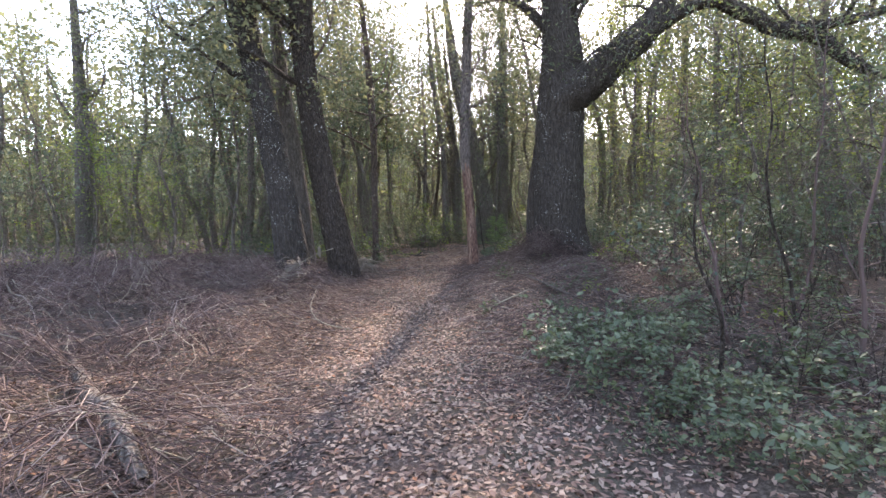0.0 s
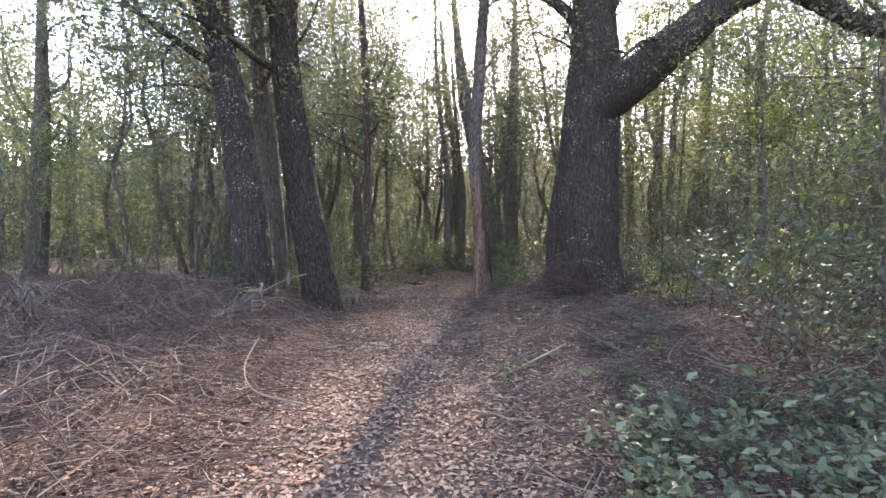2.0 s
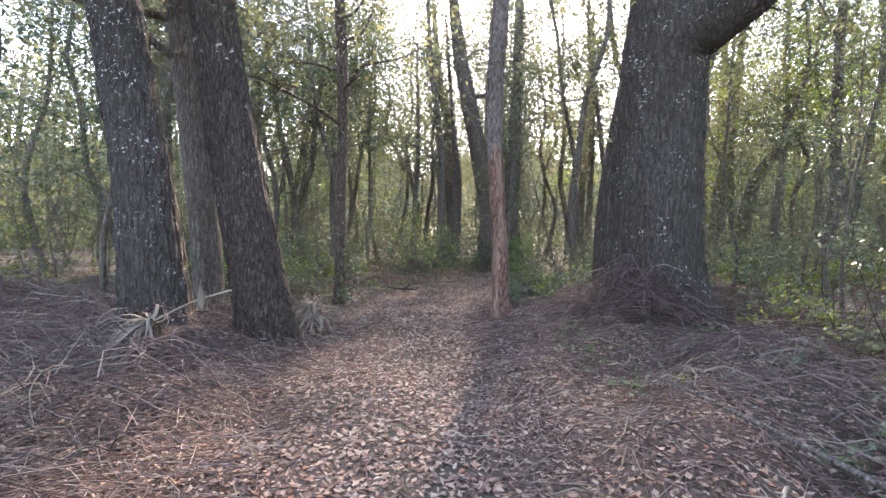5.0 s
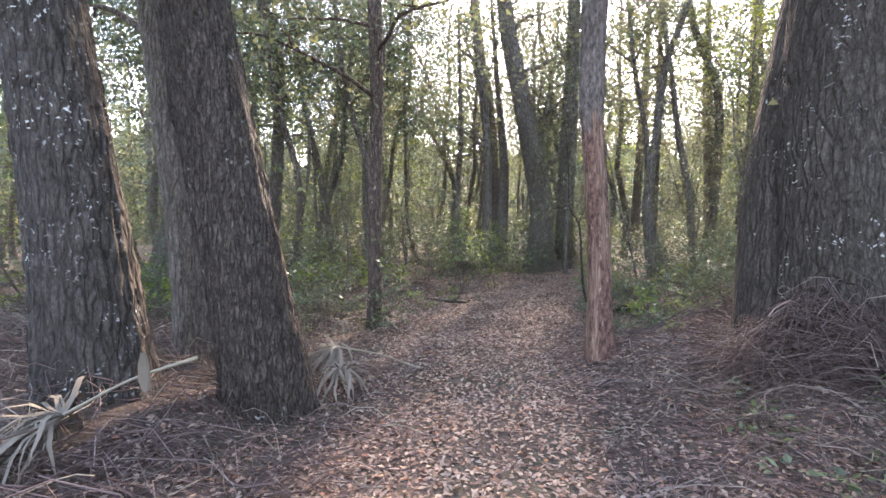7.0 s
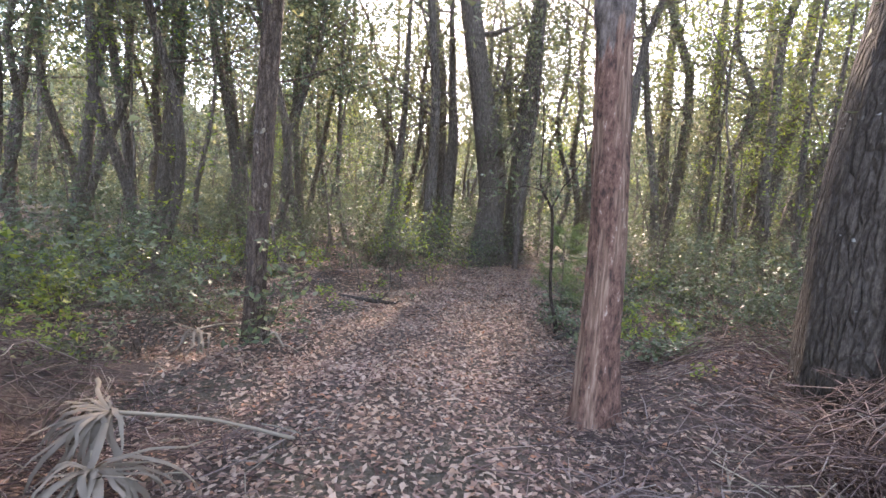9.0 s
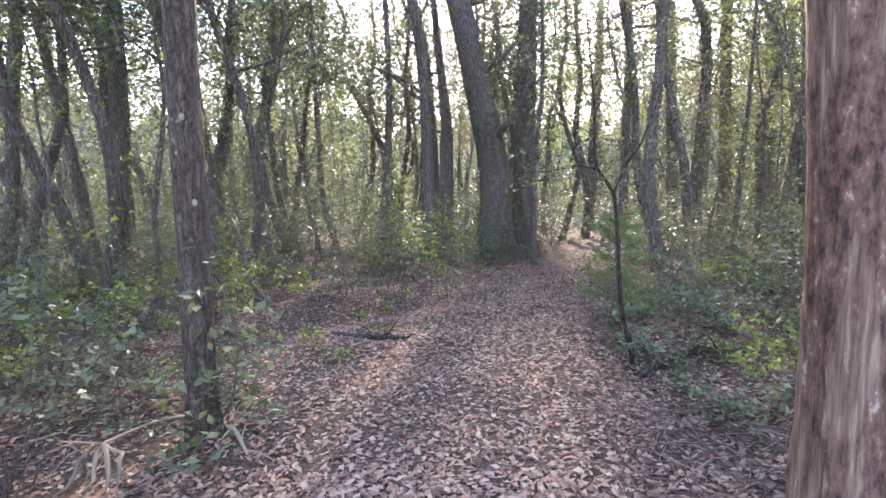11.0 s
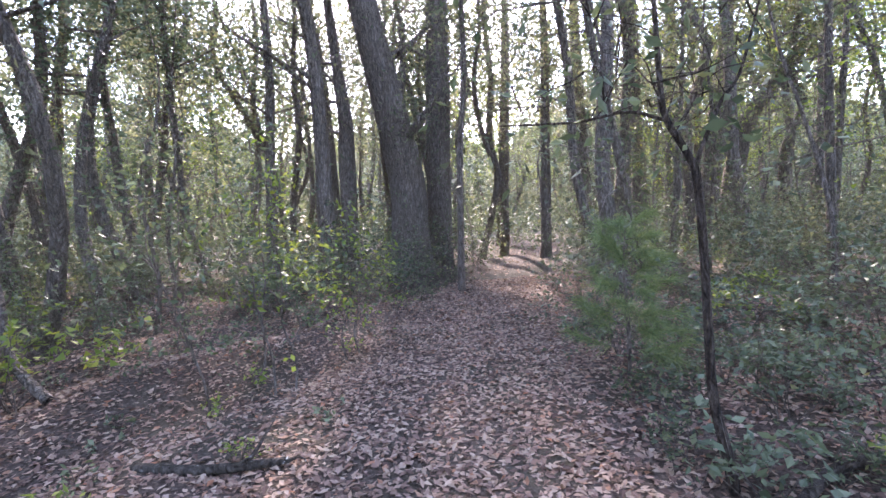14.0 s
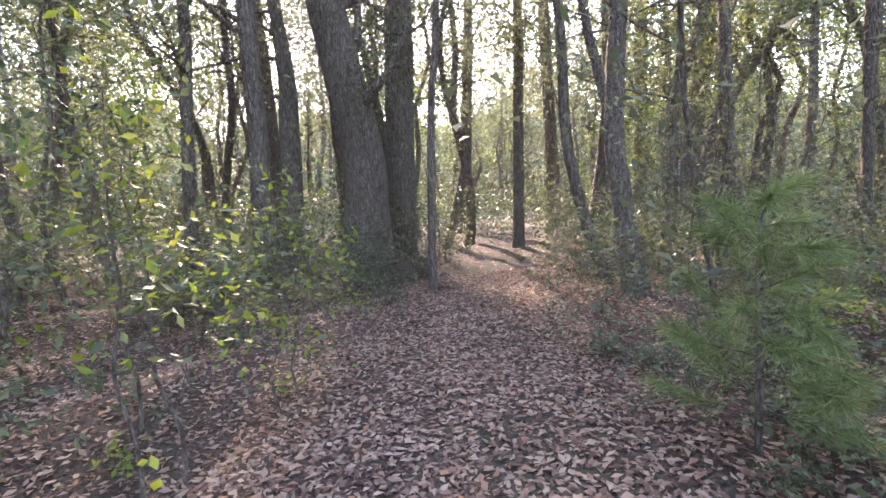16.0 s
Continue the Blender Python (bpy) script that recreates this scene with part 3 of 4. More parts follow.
for i in range(4):
    g = np.random.default_rng(130 + i)
    SPARSE.append(grow("woodland_tree", (0, 0, 0), stem(g, g.uniform(11, 15), g.uniform(0.09, 0.17), 0.34, 7, (g.normal() * 1.0, g.normal() * 0.9)), M_BARK, M_CANOPY,
                       "thin woodland tree with a light crown over the trail", "tree", g, 0.4, 14, 3.8, 0.04, 6500, 0.1, 0.75, 8, 0.0, 0.3, "woodland trees", 3, 3, tilt=0.4))
FAR = []
for i in range(5):
    g = np.random.default_rng(150 + i)
    FAR.append(grow("far_woodland_tree", (0, 0, 0), stem(g, g.uniform(12, 18), g.uniform(0.11, 0.22), 0.3, 7, (g.normal() * 1.2, g.normal() * 1.2)), M_BARK, (M_CANOPY, M_CANOPY, M_YELLOW, M_CANOPY, M_DUSK)[i],
                    ("distant slender tree with a hazy green crown", "distant slender tree with yellowing leaves", "distant slender tree with dark leaves")[(0, 0, 1, 0, 2)[i]],
                    "tree", g, 0.22, 14, 4.4, 0.05, 4600, 0.18, 0.9, 6, 0.0, 0.3, "far woodland trees", 2, 2, tilt=0.32))
LOW = []
for i in range(6):
    g = np.random.default_rng(200 + i)
    LOW.append(grow("understorey_tree", (0, 0, 0), stem(g, g.uniform(3.5, 6.5), g.uniform(0.025, 0.05), 0.16, 6, (g.normal() * 0.5, g.normal() * 0.5)), M_BARK, (M_GREEN, M_CANOPY, M_GREEN, M_YELLOW, M_DUSK, M_CANOPY)[i],
                    ("thin young tree with sparse green leaves", "thin young tree with pale green leaves", "thin young tree with sparse green leaves", "thin young tree with yellow-green leaves", "thin young tree with dark leaves", "thin young tree with pale green leaves")[i],
                    "young tree", g, 0.22, 13, 1.9, 0.014, 800, 0.09, 0.4, 7, 0.0, 0.2, "understorey trees", 3, 2, tilt=0.28))


def free(x, y, gap, margin):
    d, h = off_path(x, y)
    if abs(d) < h + margin:
        return False
    return all((x - a) ** 2 + (y - b) ** 2 > gap * gap for a, b in KEEP_OFF)


def set_out(kinds, n, x0, x1, y0, y1, gap, margin, lo, hi, allowed=None, sink=0.0):
    first, done, tries = list(kinds), 0, 0
    while done < n and tries < n * 60:
        tries += 1
        x, y = rng.uniform(x0, x1), rng.uniform(y0, y1)
        if not free(x, y, gap, margin) or (allowed and not allowed(x, y)):
            continue
        KEEP_OFF.append((x, y))
        src = kinds[rng.integers(0, len(kinds))]
        copy_thing(src, pose(*at(x, y, -sink), 0, 0, rng.uniform(0, 360)) @ Matrix.Scale(rng.uniform(lo, hi), 4))
        done += 1


def woods(x, y):
    if -2.8 < x < 0.4 and 17 < y < 30:
        return False
    return not (x < -3.5 and y < 15 + 0.25 * (x + 3.5)) and not (x > 1.5 and y < 15.5 and x < 8 and y > -2)


for i, (x, y) in enumerate(((3.5, 20.4), (5.4, 23.4), (4.6, 31.0), (6.9, 27.0), (3.4, 34.0), (-4.9, 20.6), (2.2, 30.2), (1.9, 37.0), (0.9, 33.6))):
    copy_thing(KINDS[(0, 1, 4, 5, 7, 3, 0, 1, 4)[i]], pose(*at(x, y), 0, 0, i * 77) @ Matrix.Scale(0.85 + 0.05 * (i % 4), 4))
    KEEP_OFF.append((x, y))
for i, (x, y) in enumerate(((-5.6, 17.4), (-7.2, 19.4), (-5.0, 22.4), (-8.2, 16.4))):
    copy_thing(KINDS[(3, 7, 3, 0)[i]], pose(*at(x, y), 0, 0, 40 + i * 77) @ Matrix.Scale(0.75 + 0.06 * i, 4))
    KEEP_OFF.append((x, y))
for x, y, k in ((-10.2, 12.4, 1.0), (-9.5, 12.9, 0.8), (-5.4, 16.3, 0.9), (-12.4, 13.2, 1.1)):
    copy_thing(LOW[3], pose(*at(x, y), 0, 0, 60 * x) @ Matrix.Scale(k, 4))
    KEEP_OFF.append((x, y))
set_out(SPARSE, 15, -4.4, 4.4, 19.5, 41, 1.4, 0.9, 0.8, 1.2, lambda x, y: not -2.7 < x < -0.3)
set_out(KINDS, 30, -14, 22, 19, 34, 1.6, 1.2, 0.8, 1.15, lambda x, y: woods(x, y) and not -3.4 < x < 3.4 and not (3.4 < x < 12 and y < 24))
set_out(FAR, 56, -32, 44, 33, 64, 2.0, 1.0, 0.8, 1.15)
set_out(KINDS, 12, 7.5, 24, 4, 20, 2.2, 2.0, 0.8, 1.1, woods)
set_out(KINDS, 8, -30, -6.5, 14, 30, 2.4, 2.0, 0.8, 1.1)
set_out([KINDS[3], KINDS[7], KINDS[0]], 7, -13, -4.2, 17.5, 29, 1.6, 2.0, 0.8, 1.1)
set_out(KINDS, 5, -22, 24, -24, -4, 3.2, 2.5, 0.9, 1.2)
set_out(LOW, 44, -12, 17, 17, 32, 1.0, 0.9, 0.7, 1.1, woods)
set_out(LOW, 26, 5.5, 16, 4, 18, 1.2, 1.5, 0.7, 1.1, woods)
set_out(LOW, 20, 5.2, 13, 4.5, 15, 0.9, 2.4, 0.6, 1.0)
set_out(LOW, 26, -18, -3.6, 12.5, 24, 1.2, 1.2, 0.7, 1.1)
set_out(LOW, 36, -20, 30, 30, 46, 1.5, 0.9, 1.1, 1.7)
set_out([LOW[4], LOW[2], LOW[4]], 34, -24, -6.5, 11.5, 22, 1.6, 1.2, 1.1, 1.8)
for i, k in enumerate(KINDS + SPARSE + FAR + LOW):
    k.location = at(-34 + 4.0 * i, 66.0 + (i % 3) * 2)

# ---- far woods all round ----


def far_woods():
    g = np.random.default_rng(5)
    n = 300
    a, rad = g.uniform(0, 6.283, n), g.uniform(46, 90, n)
    x, y = 4 + rad * np.cos(a), 14 + rad * np.sin(a)
    z = land(x, y)
    tubes, pts = [], []
    for i in range(n):
        h = g.uniform(12, 22)
        tubes.append(tube(np.array([(x[i], y[i], z[i] - 0.3, 0.25), (x[i] + g.normal() * 0.4, y[i], z[i] + h * 0.5, 0.18), (x[i] + g.normal() * 0.8, y[i], z[i] + h, 0.05)]), 5))
    k, m = 8000, 28
    a, rad = np.where(g.random(k) < 0.78, g.uniform(0.15, 3.0, k), g.uniform(3.0, 6.43, k)), g.uniform(44, 92, k)
    hx, hy = 4 + rad * np.cos(a), 14 + rad * np.sin(a)
    hub = np.stack([hx, hy, land(hx, hy) + np.where(g.random(k) < 0.3, g.uniform(0.2, 3.0, k), 0.4 + 23 * g.random(k))], -1)
    q = np.repeat(hub, m, axis=0) + g.normal(size=(k * m, 3)) * np.array([1.2, 1.2, 0.75])
    q[:, 2] = np.maximum(q[:, 2], np.repeat(land(hx, hy), m) + 0.1)
    pts.append(q)
    tagged(new("far_woods_trunks", mesh("far_woods_trunks", *joined(tubes), M_BARK, True)), "distant grey trunks closing off the woods", "far woods", kind="stuff")
    tagged(new("far_woods_foliage", mesh("far_woods_foliage", *leaves(np.vstack(pts), 0.56, 0.6, 0.3, seed=g, corners=3), M_CANOPY)), "distant hazy green foliage of the surrounding woods", "far woods", kind="stuff")


far_woods()


def scrub(name, seed, n, x0, x1, y0, y1, tall, m, size, wide, leaf, label):
    """Leafy scrub over a stretch of the forest floor."""
    g = np.random.default_rng(seed)
    x, y = g.uniform(x0, x1, n), g.uniform(y0, y1, n)
    d, h = off_path(x, y)
    k = ((np.abs(d) > h + 0.3 + wide) | (y > 29.5)) & ~((x > -4) & (x < 0.4) & (y < 22))
    x, y = x[k], y[k]
    hub = np.stack([x, y, land(x, y) + tall * g.uniform(0.1, 1.0, len(x))], -1)
    q = np.repeat(hub, m, axis=0) + g.normal(size=(len(x) * m, 3)) * np.array([wide, wide, wide * 0.85])
    q[:, 2] = np.maximum(q[:, 2], np.repeat(land(x, y), m) + 0.03)
    tagged(new(name, mesh(name, *leaves(q, size, 0.6, 0.4, seed=g, corners=3), leaf)), label, "undergrowth", kind="stuff")


scrub("far_undergrowth", 6, 900, -26, 34, 26.5, 47, 1.7, 80, 0.12, 0.42, M_GREEN, "leafy green scrub beneath the farther trees")
scrub("undergrowth", 16, 420, -11, 14, 18.8, 27.5, 1.25, 110, 0.075, 0.32, M_CANOPY, "pale leafy scrub between the trunks")


def distant_woods():
    """The dim wall of woods beyond, distance haze put into its colours."""
    g = np.random.default_rng(26)
    n = 480
    a = np.linspace(0, 2 * np.pi, n, endpoint=False)
    rows = []
    for f in (0.0, 0.3, 0.6, 0.85, 1.0):
        top = 17.0 + 2.2 * np.sin(a * 17) + 1.6 * np.sin(a * 41 + 1) + 1.2 * np.sin(a * 97 + 2) + g.normal(size=n) * 0.6
        rad = 100 + 2.5 * np.sin(a * 29 + 5 * f) + g.normal(size=n) * 0.8 + 3 * f
        rows.append(np.stack([4 + rad * np.cos(a), 14 + rad * np.sin(a), -1.5 + (top + 1.5) * f], -1))
    v = np.stack(rows, 0).reshape(-1, 3)
    i = np.arange(4)[:, None] * n
    j = np.arange(n)[None, :]
    f = np.stack([i + j, i + (j + 1) % n, i + n + (j + 1) % n, i + n + j], -1).reshape(-1, 4)
    k = Mat("distant_woods")
    # grey-greens paler than the near leaves: haze painted into the colour
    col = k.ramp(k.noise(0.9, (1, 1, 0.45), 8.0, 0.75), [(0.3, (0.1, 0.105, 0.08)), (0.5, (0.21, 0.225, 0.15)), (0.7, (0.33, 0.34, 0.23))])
    k.bump(k.noise(0.9, (1, 1, 0.45), 8.0, 0.75), 1.0, 1.5)
    tagged(new("backdrop", mesh("backdrop", v, f, k.done(col, 1.0, 0.0), True)), "dim wall of distant woods with haze painted into its colour", "distance", kind="structure")


distant_woods()

# ---- shrubs and seedlings ----


def shrub(name, seed, height, width, stems, n_leaf, size, leaf, label, group, wood=M_BARK, slim=0.5):
    g = np.random.default_rng(seed)
    ob = thing(name, (0, 0, 0), label, "shrub", group)
    lines = []
    for _ in range(stems):
        a = g.uniform(0, 6.283)
        d = (math.cos(a) * width / height, math.sin(a) * width / height, 1.0)
        ln = branch_out(g, (g.normal() * 0.05, g.normal() * 0.05, -0.04), d, height * g.uniform(0.6, 1.15), 0.007, 0.2, 6)
        lines.append(ln)
        for _ in range(2):
            q = ln[g.integers(2, 6)]
            lines.append(branch_out(g, q[:3], g.normal(size=3) + np.array([0, 0, 0.4]), height * 0.4, 0.004, 0.3, 4))
    tagged(part("stem_tangle", mesh("stem_tangle", *joined([tube(ln[::2], 3) for ln in lines]), wood, True), ob), kind="stuff")
    part("foliage", mesh("foliage", *leaves(crown_points(g, lines, n_leaf, 0.12 * height), size, slim * 1.1, 0.5, seed=g, corners=4 if name in ("verge_bush", "seedling") else 3), leaf), ob)
    return ob


SHRUBS = [shrub("leafy_shrub", 300, 1.1, 0.5, 8, 420, 0.075, M_GREEN, "knee-high shrub with small green leaves", "undergrowth shrubs"),
          shrub("leafy_shrub", 301, 0.8, 0.5, 9, 380, 0.07, M_CANOPY, "low shrub with pale green leaves", "undergrowth shrubs"),
          shrub("leafy_shrub", 302, 1.4, 0.5, 7, 460, 0.075, M_GLOSSY, "waist-high shrub with glossy leaves", "undergrowth shrubs"),
          shrub("leafy_shrub", 303, 0.9, 0.45, 8, 380, 0.075, M_YELLOW, "low shrub with yellow-green leaves", "undergrowth shrubs"),
          shrub("leafy_shrub", 304, 1.6, 0.6, 8, 430, 0.08, M_DUSK, "dark leafy shrub in the undergrowth", "undergrowth shrubs")]
BUSHES = [shrub("verge_bush", 310, 0.6, 0.45, 10, 300, 0.074, M_GLOSSY, "dense low bush with dark glossy leaves beside the trail", "verge bushes"),
          shrub("verge_bush", 311, 0.45, 0.4, 10, 260, 0.058, M_GREEN, "low green bush beside the trail", "verge bushes")]
SEEDLINGS = [shrub("seedling", 320, 0.3, 0.2, 4, 60, 0.055, M_GREEN, "small green seedling in dead leaves", "seedlings"),
             shrub("seedling", 321, 0.22, 0.2, 4, 50, 0.055, M_GLOSSY, "small dark-leaved seedling in dead leaves", "seedlings"),
             shrub("seedling", 322, 0.34, 0.2, 4, 60, 0.052, M_YELLOW, "small yellow-green seedling among dead leaves", "seedlings")]
BARE = [shrub("bare_sapling", 330 + i, 2.6, 0.5, 3, 70, 0.05, M_DUSK, "thin bare brown sapling with few leaves", "bare saplings", M_RIDGED) for i in range(3)]

set_out(SHRUBS, 150, -9, 13, 14.8, 27, 0.5, 0.5, 0.55, 1.1, lambda x, y: not (-3.6 < x < 0.6 and y < 20.5) and not (0.6 < x < 3.4 and y < 18.5))
set_out(SHRUBS, 60, 4.5, 16, 6, 17, 0.7, 1.5, 0.7, 1.2, lambda x, y: x - 3 > 0.25 * abs(y - 12) or y > 14.5)
set_out(SHRUBS, 14, -6.5, -3.2, 13.6, 19.5, 0.45, 0.8, 0.7, 1.2)
set_out(SHRUBS, 30, -17, -3.4, 12.4, 20, 0.65, 0.8, 0.7, 1.3)
set_out(SHRUBS, 20, 1.7, 5.4, 14.2, 18.8, 0.5, 0.55, 0.45, 0.8)
set_out(BUSHES, 36, 2.6, 4.9, 1.6, 5.6, 0.34, 0.4, 0.6, 1.1)
copy_thing(BUSHES[1], pose(*at(-2.05, 13.83)) @ Matrix.Scale(1.1, 4))
set_out(BUSHES, 44, 0.9, 5.2, 13.9, 19.0, 0.34, 0.45, 0.5, 0.9)
set_out(SEEDLINGS, 46, -4.5, 6, 13.4, 24, 0.35, 0.15, 0.6, 1.2)
set_out(SEEDLINGS, 60, 1.5, 8, 1.0, 13, 0.35, 0.3, 0.6, 1.2)
set_out(BARE, 60, 4.3, 10, 1.2, 11, 0.3, 1.4, 0.7, 1.25)
set_out(BUSHES, 10, 3.4, 7.5, 2.2, 9, 0.4, 0.8, 0.7, 1.1)
set_out(SHRUBS, 12, -5.5, -2.9, 12.5, 14.8, 0.4, 0.8, 0.6, 0.9)
set_out(BARE, 10, -6, 10, 15, 24, 0.7, 2.1, 0.6, 1.0)
for i, k in enumerate(SHRUBS + BUSHES + SEEDLINGS + BARE):
    k.location = at(9.0 + 0.7 * i, 12.0 + 0.8 * (i % 4))

# ---- dead brambles ----


def brambles(name, label, n, where, height, length, material, r=0.004, arch=0.35, steps=5):
    """Arching dead stems tangled over the ground. where(n) gives their feet and a height factor."""
    g = np.random.default_rng(len(label) * 7 + n)
    x, y, hf = where(g, n)
    a, t = g.uniform(0, 6.283, len(x)), np.linspace(0, 1, steps)[None, :]
    L = (length * g.uniform(0.4, 1.3, len(x)))[:, None]
    bend = g.normal(size=(len(x), 1)) * 1.7
    ang = a[:, None] + bend * t
    px = x[:, None] + np.cos(ang) * L * (t - 0.5)
    py = y[:, None] + np.sin(ang) * L * (t - 0.5)
    top = (height * hf * g.random(len(x)) ** 0.8)[:, None]
    pz = land(px, py) + 0.01 + top * (0.45 + 0.55 * np.sin(np.pi * np.clip(t * 0.9 + arch * g.random((len(x), 1)), 0, 1))) + g.normal(size=px.shape) * 0.03
    rad = (r * g.uniform(0.5, 1.5, len(x)))[:, None] * (1.1 - 0.7 * t)
    lines = np.stack([px, py, pz], -1)
    d = unit(np.gradient(lines, axis=1))
    u = unit(np.cross(d, np.array([0.0, 0.3, 1.0])))
    w = np.cross(d, u)
    rings = np.stack([lines + rad[..., None] * (math.cos(q) * u + math.sin(q) * w) for q in (0.0, 2.094, 4.189)], axis=2)
    m, s = rings.shape[0], rings.shape[1]
    base = (np.arange(m)[:, None, None] * s + np.arange(s - 1)[None, :, None]) * 3
    j = np.arange(3)[None, None, :]
    k = (j + 1) % 3
    f = np.stack([base + j, base + k, base + 3 + k, base + 3 + j], -1).reshape(-1, 4)
    tagged(new(name, mesh(name, rings.reshape(-1, 3), f, material, True)), label, "brambles", kind="stuff")


def left_bank(g, n):
    y = g.uniform(-0.5, 12.3, n * 2)
    x = np.interp(y, PATH_Y, PATH_X) - np.interp(y, PATH_Y, PATH_W) + 0.15 - g.random(n * 2) ** 1.25 * 9
    d, h = off_path(x, y)
    side = -d - h
    k = (np.hypot(x + 3.07, y - 9.75) > 0.5) & (np.hypot(x + 1.95, y - 10.4) > 0.42) & (np.hypot(x + 3.32, y - 11.3) > 0.3) & ((side > 0.35) | (g.random(n * 2) < 0.35))
    x, y, side = x[k][:n], y[k][:n], side[k][:n]
    lump = 0.62 + 0.3 * np.sin(x * 2.3 + 1.1 * y) * np.sin(y * 1.9 - 0.6 * x) + 0.25 * np.sin(3.7 * x - 1.3 * y) * np.sin(3.1 * y)
    return x, y, rise(-0.2, 2.6, side) * lump * (1 - 0.55 * rise(7.0, 9.0, y)) + 0.06


def right_bank(g, n):
    y = g.uniform(2.6, 14.2, n * 2)
    x = np.interp(y, PATH_Y, PATH_X) + np.interp(y, PATH_Y, PATH_W) - 0.1 + g.random(n * 2) ** 1.1 * 5
    d, h = off_path(x, y)
    k = (np.hypot(x - 3.55, y - 12.3) > 0.75) & (np.hypot(x - 1.06, y - 12.5) > 0.25)
    x, y, side = x[k][:n], y[k][:n], (d - h)[k][:n]
    return x, y, 0.12 + rise(0.2, 2.2, side) * (0.6 + 0.4 * np.sin(1.9 * x + y))


def oak_foot(g, n):
    a, q = g.uniform(0, 6.283, n), g.random(n) ** 0.6
    x, y = 3.0 + np.cos(a) * q * 0.95, 11.55 + np.sin(a) * q * 0.55
    return x, y, (1.05 - 0.75 * q ** 1.5) * (0.8 + 0.2 * np.sin(5 * a + 3 * q))


brambles("bramble_bank", "tangled bank of dead reddish-brown bramble stems", 10500, left_bank, 1.0, 0.85, M_STEM, 0.0038)
brambles("bleached_bramble_stems", "bleached dead stems lying over the brambles", 620, left_bank, 0.98, 1.0, M_PALE, 0.0042, steps=9)
brambles("fallen_bramble_mat", "low mat of dead grey-brown stems beside the trail", 5000, right_bank, 0.34, 0.9, M_STEM, 0.0036)
brambles("bleached_stem_mat", "bleached dead stems in the low mat", 260, right_bank, 0.36, 0.9, M_PALE, 0.0042, steps=9)
brambles("vine_heap", "heap of dead vines against the great oak's foot", 1300, oak_foot, 0.95, 0.85, M_STEM, 0.0036)
brambles("looping_vine_stems", "thick dead vines looping over the heap", 50, oak_foot, 1.15, 1.1, M_STEM, 0.006, steps=9)

# ---- single saplings beside the trail ----
g = np.random.default_rng(41)
grow("crooked_sapling", at(1.3, 15.35, -0.02), [(0, 0, -0.1, 0.03), (-0.03, 0, 0.15, 0.027), (-0.12, 0, 0.5, 0.023), (-0.15, 0, 0.87, 0.021), (-0.17, 0, 1.22, 0.02), (-0.2, 0, 1.57, 0.02), (-0.25, 0, 1.7, 0.017), (-0.36, 0, 1.87, 0.015), (-0.39, 0, 2.05, 0.013), (-0.39, 0.05, 2.5, 0.01), (-0.45, 0.1, 3.3, 0.006)],
     M_RIDGED, M_GREEN, "crooked dark sapling forked above head height", "sapling", g, 0.62, 7, 1.0, 0.007, 380, 0.07, 0.25, 12, 0.0, 0.3, steps=6,
     extra=([(-0.22, 0, 1.62, 0.013), (-0.17, 0, 1.75, 0.011), (-0.08, 0, 1.94, 0.009), (0.03, 0, 2.1, 0.007), (0.25, 0.1, 2.6, 0.004)],
            [(-0.36, 0, 1.86, 0.009), (-0.55, 0, 1.9, 0.007), (-0.8, 0, 1.86, 0.006), (-1.15, 0, 1.85, 0.003)]))


def young_pine(x, y):
    """Soft young pine: whorled boughs of long fine needles."""
    g = np.random.default_rng(9)
    ob = thing("young_pine", at(x, y, -0.02), "soft young pine with feathery light green needles", "pine sapling")
    line = smooth_line([(0, 0, -0.1, 0.02), (-0.01, 0, 0.5, 0.016), (-0.04, 0, 0.9, 0.011), (-0.02, 0, 1.32, 0.005)], 6)
    part("trunk", mesh("trunk", *tube(line, 7), M_BARK, True), ob)
    pts, dirs = [], []
    for i in range(30):
        z = 0.2 + 1.1 * (i / 30)
        a = i * 2.4 + g.normal() * 0.3
        ln = branch_out(g, (-0.02, 0, z), (math.cos(a), math.sin(a), 0.25), 0.5 * (1.12 - 0.7 * (z / 1.4)), 0.005, 0.12, 6)
        part("bough", mesh("bough", *tube(ln, 4), M_BARK, True), ob)
        for _ in range(260):
            f = g.uniform(0.25, 1.0) * 6
            k = min(int(f), 5)
            q = ln[k, :3] + (ln[k + 1, :3] - ln[k, :3]) * (f - k)
            pts.append(q)
            dirs.append(unit(unit(ln[k + 1, :3] - ln[k, :3]) * 0.8 + g.normal(size=3) * 0.55 + np.array([0, 0, 0.15])))
    p, d = np.array(pts), np.array(dirs)
    L = g.uniform(0.09, 0.17, (len(p), 1))
    s = unit(np.cross(d, g.normal(size=d.shape))) * 0.0016
    v = np.stack([p - s, p + s, p + d * L + s * 0.3 - np.array([0, 0, 0.25]) * L, p + d * L - s * 0.3 - np.array([0, 0, 0.25]) * L], 1)
    part("needles", mesh("needles", v.reshape(-1, 3), np.arange(4 * len(p)).reshape(-1, 4), M_NEEDLE), ob)


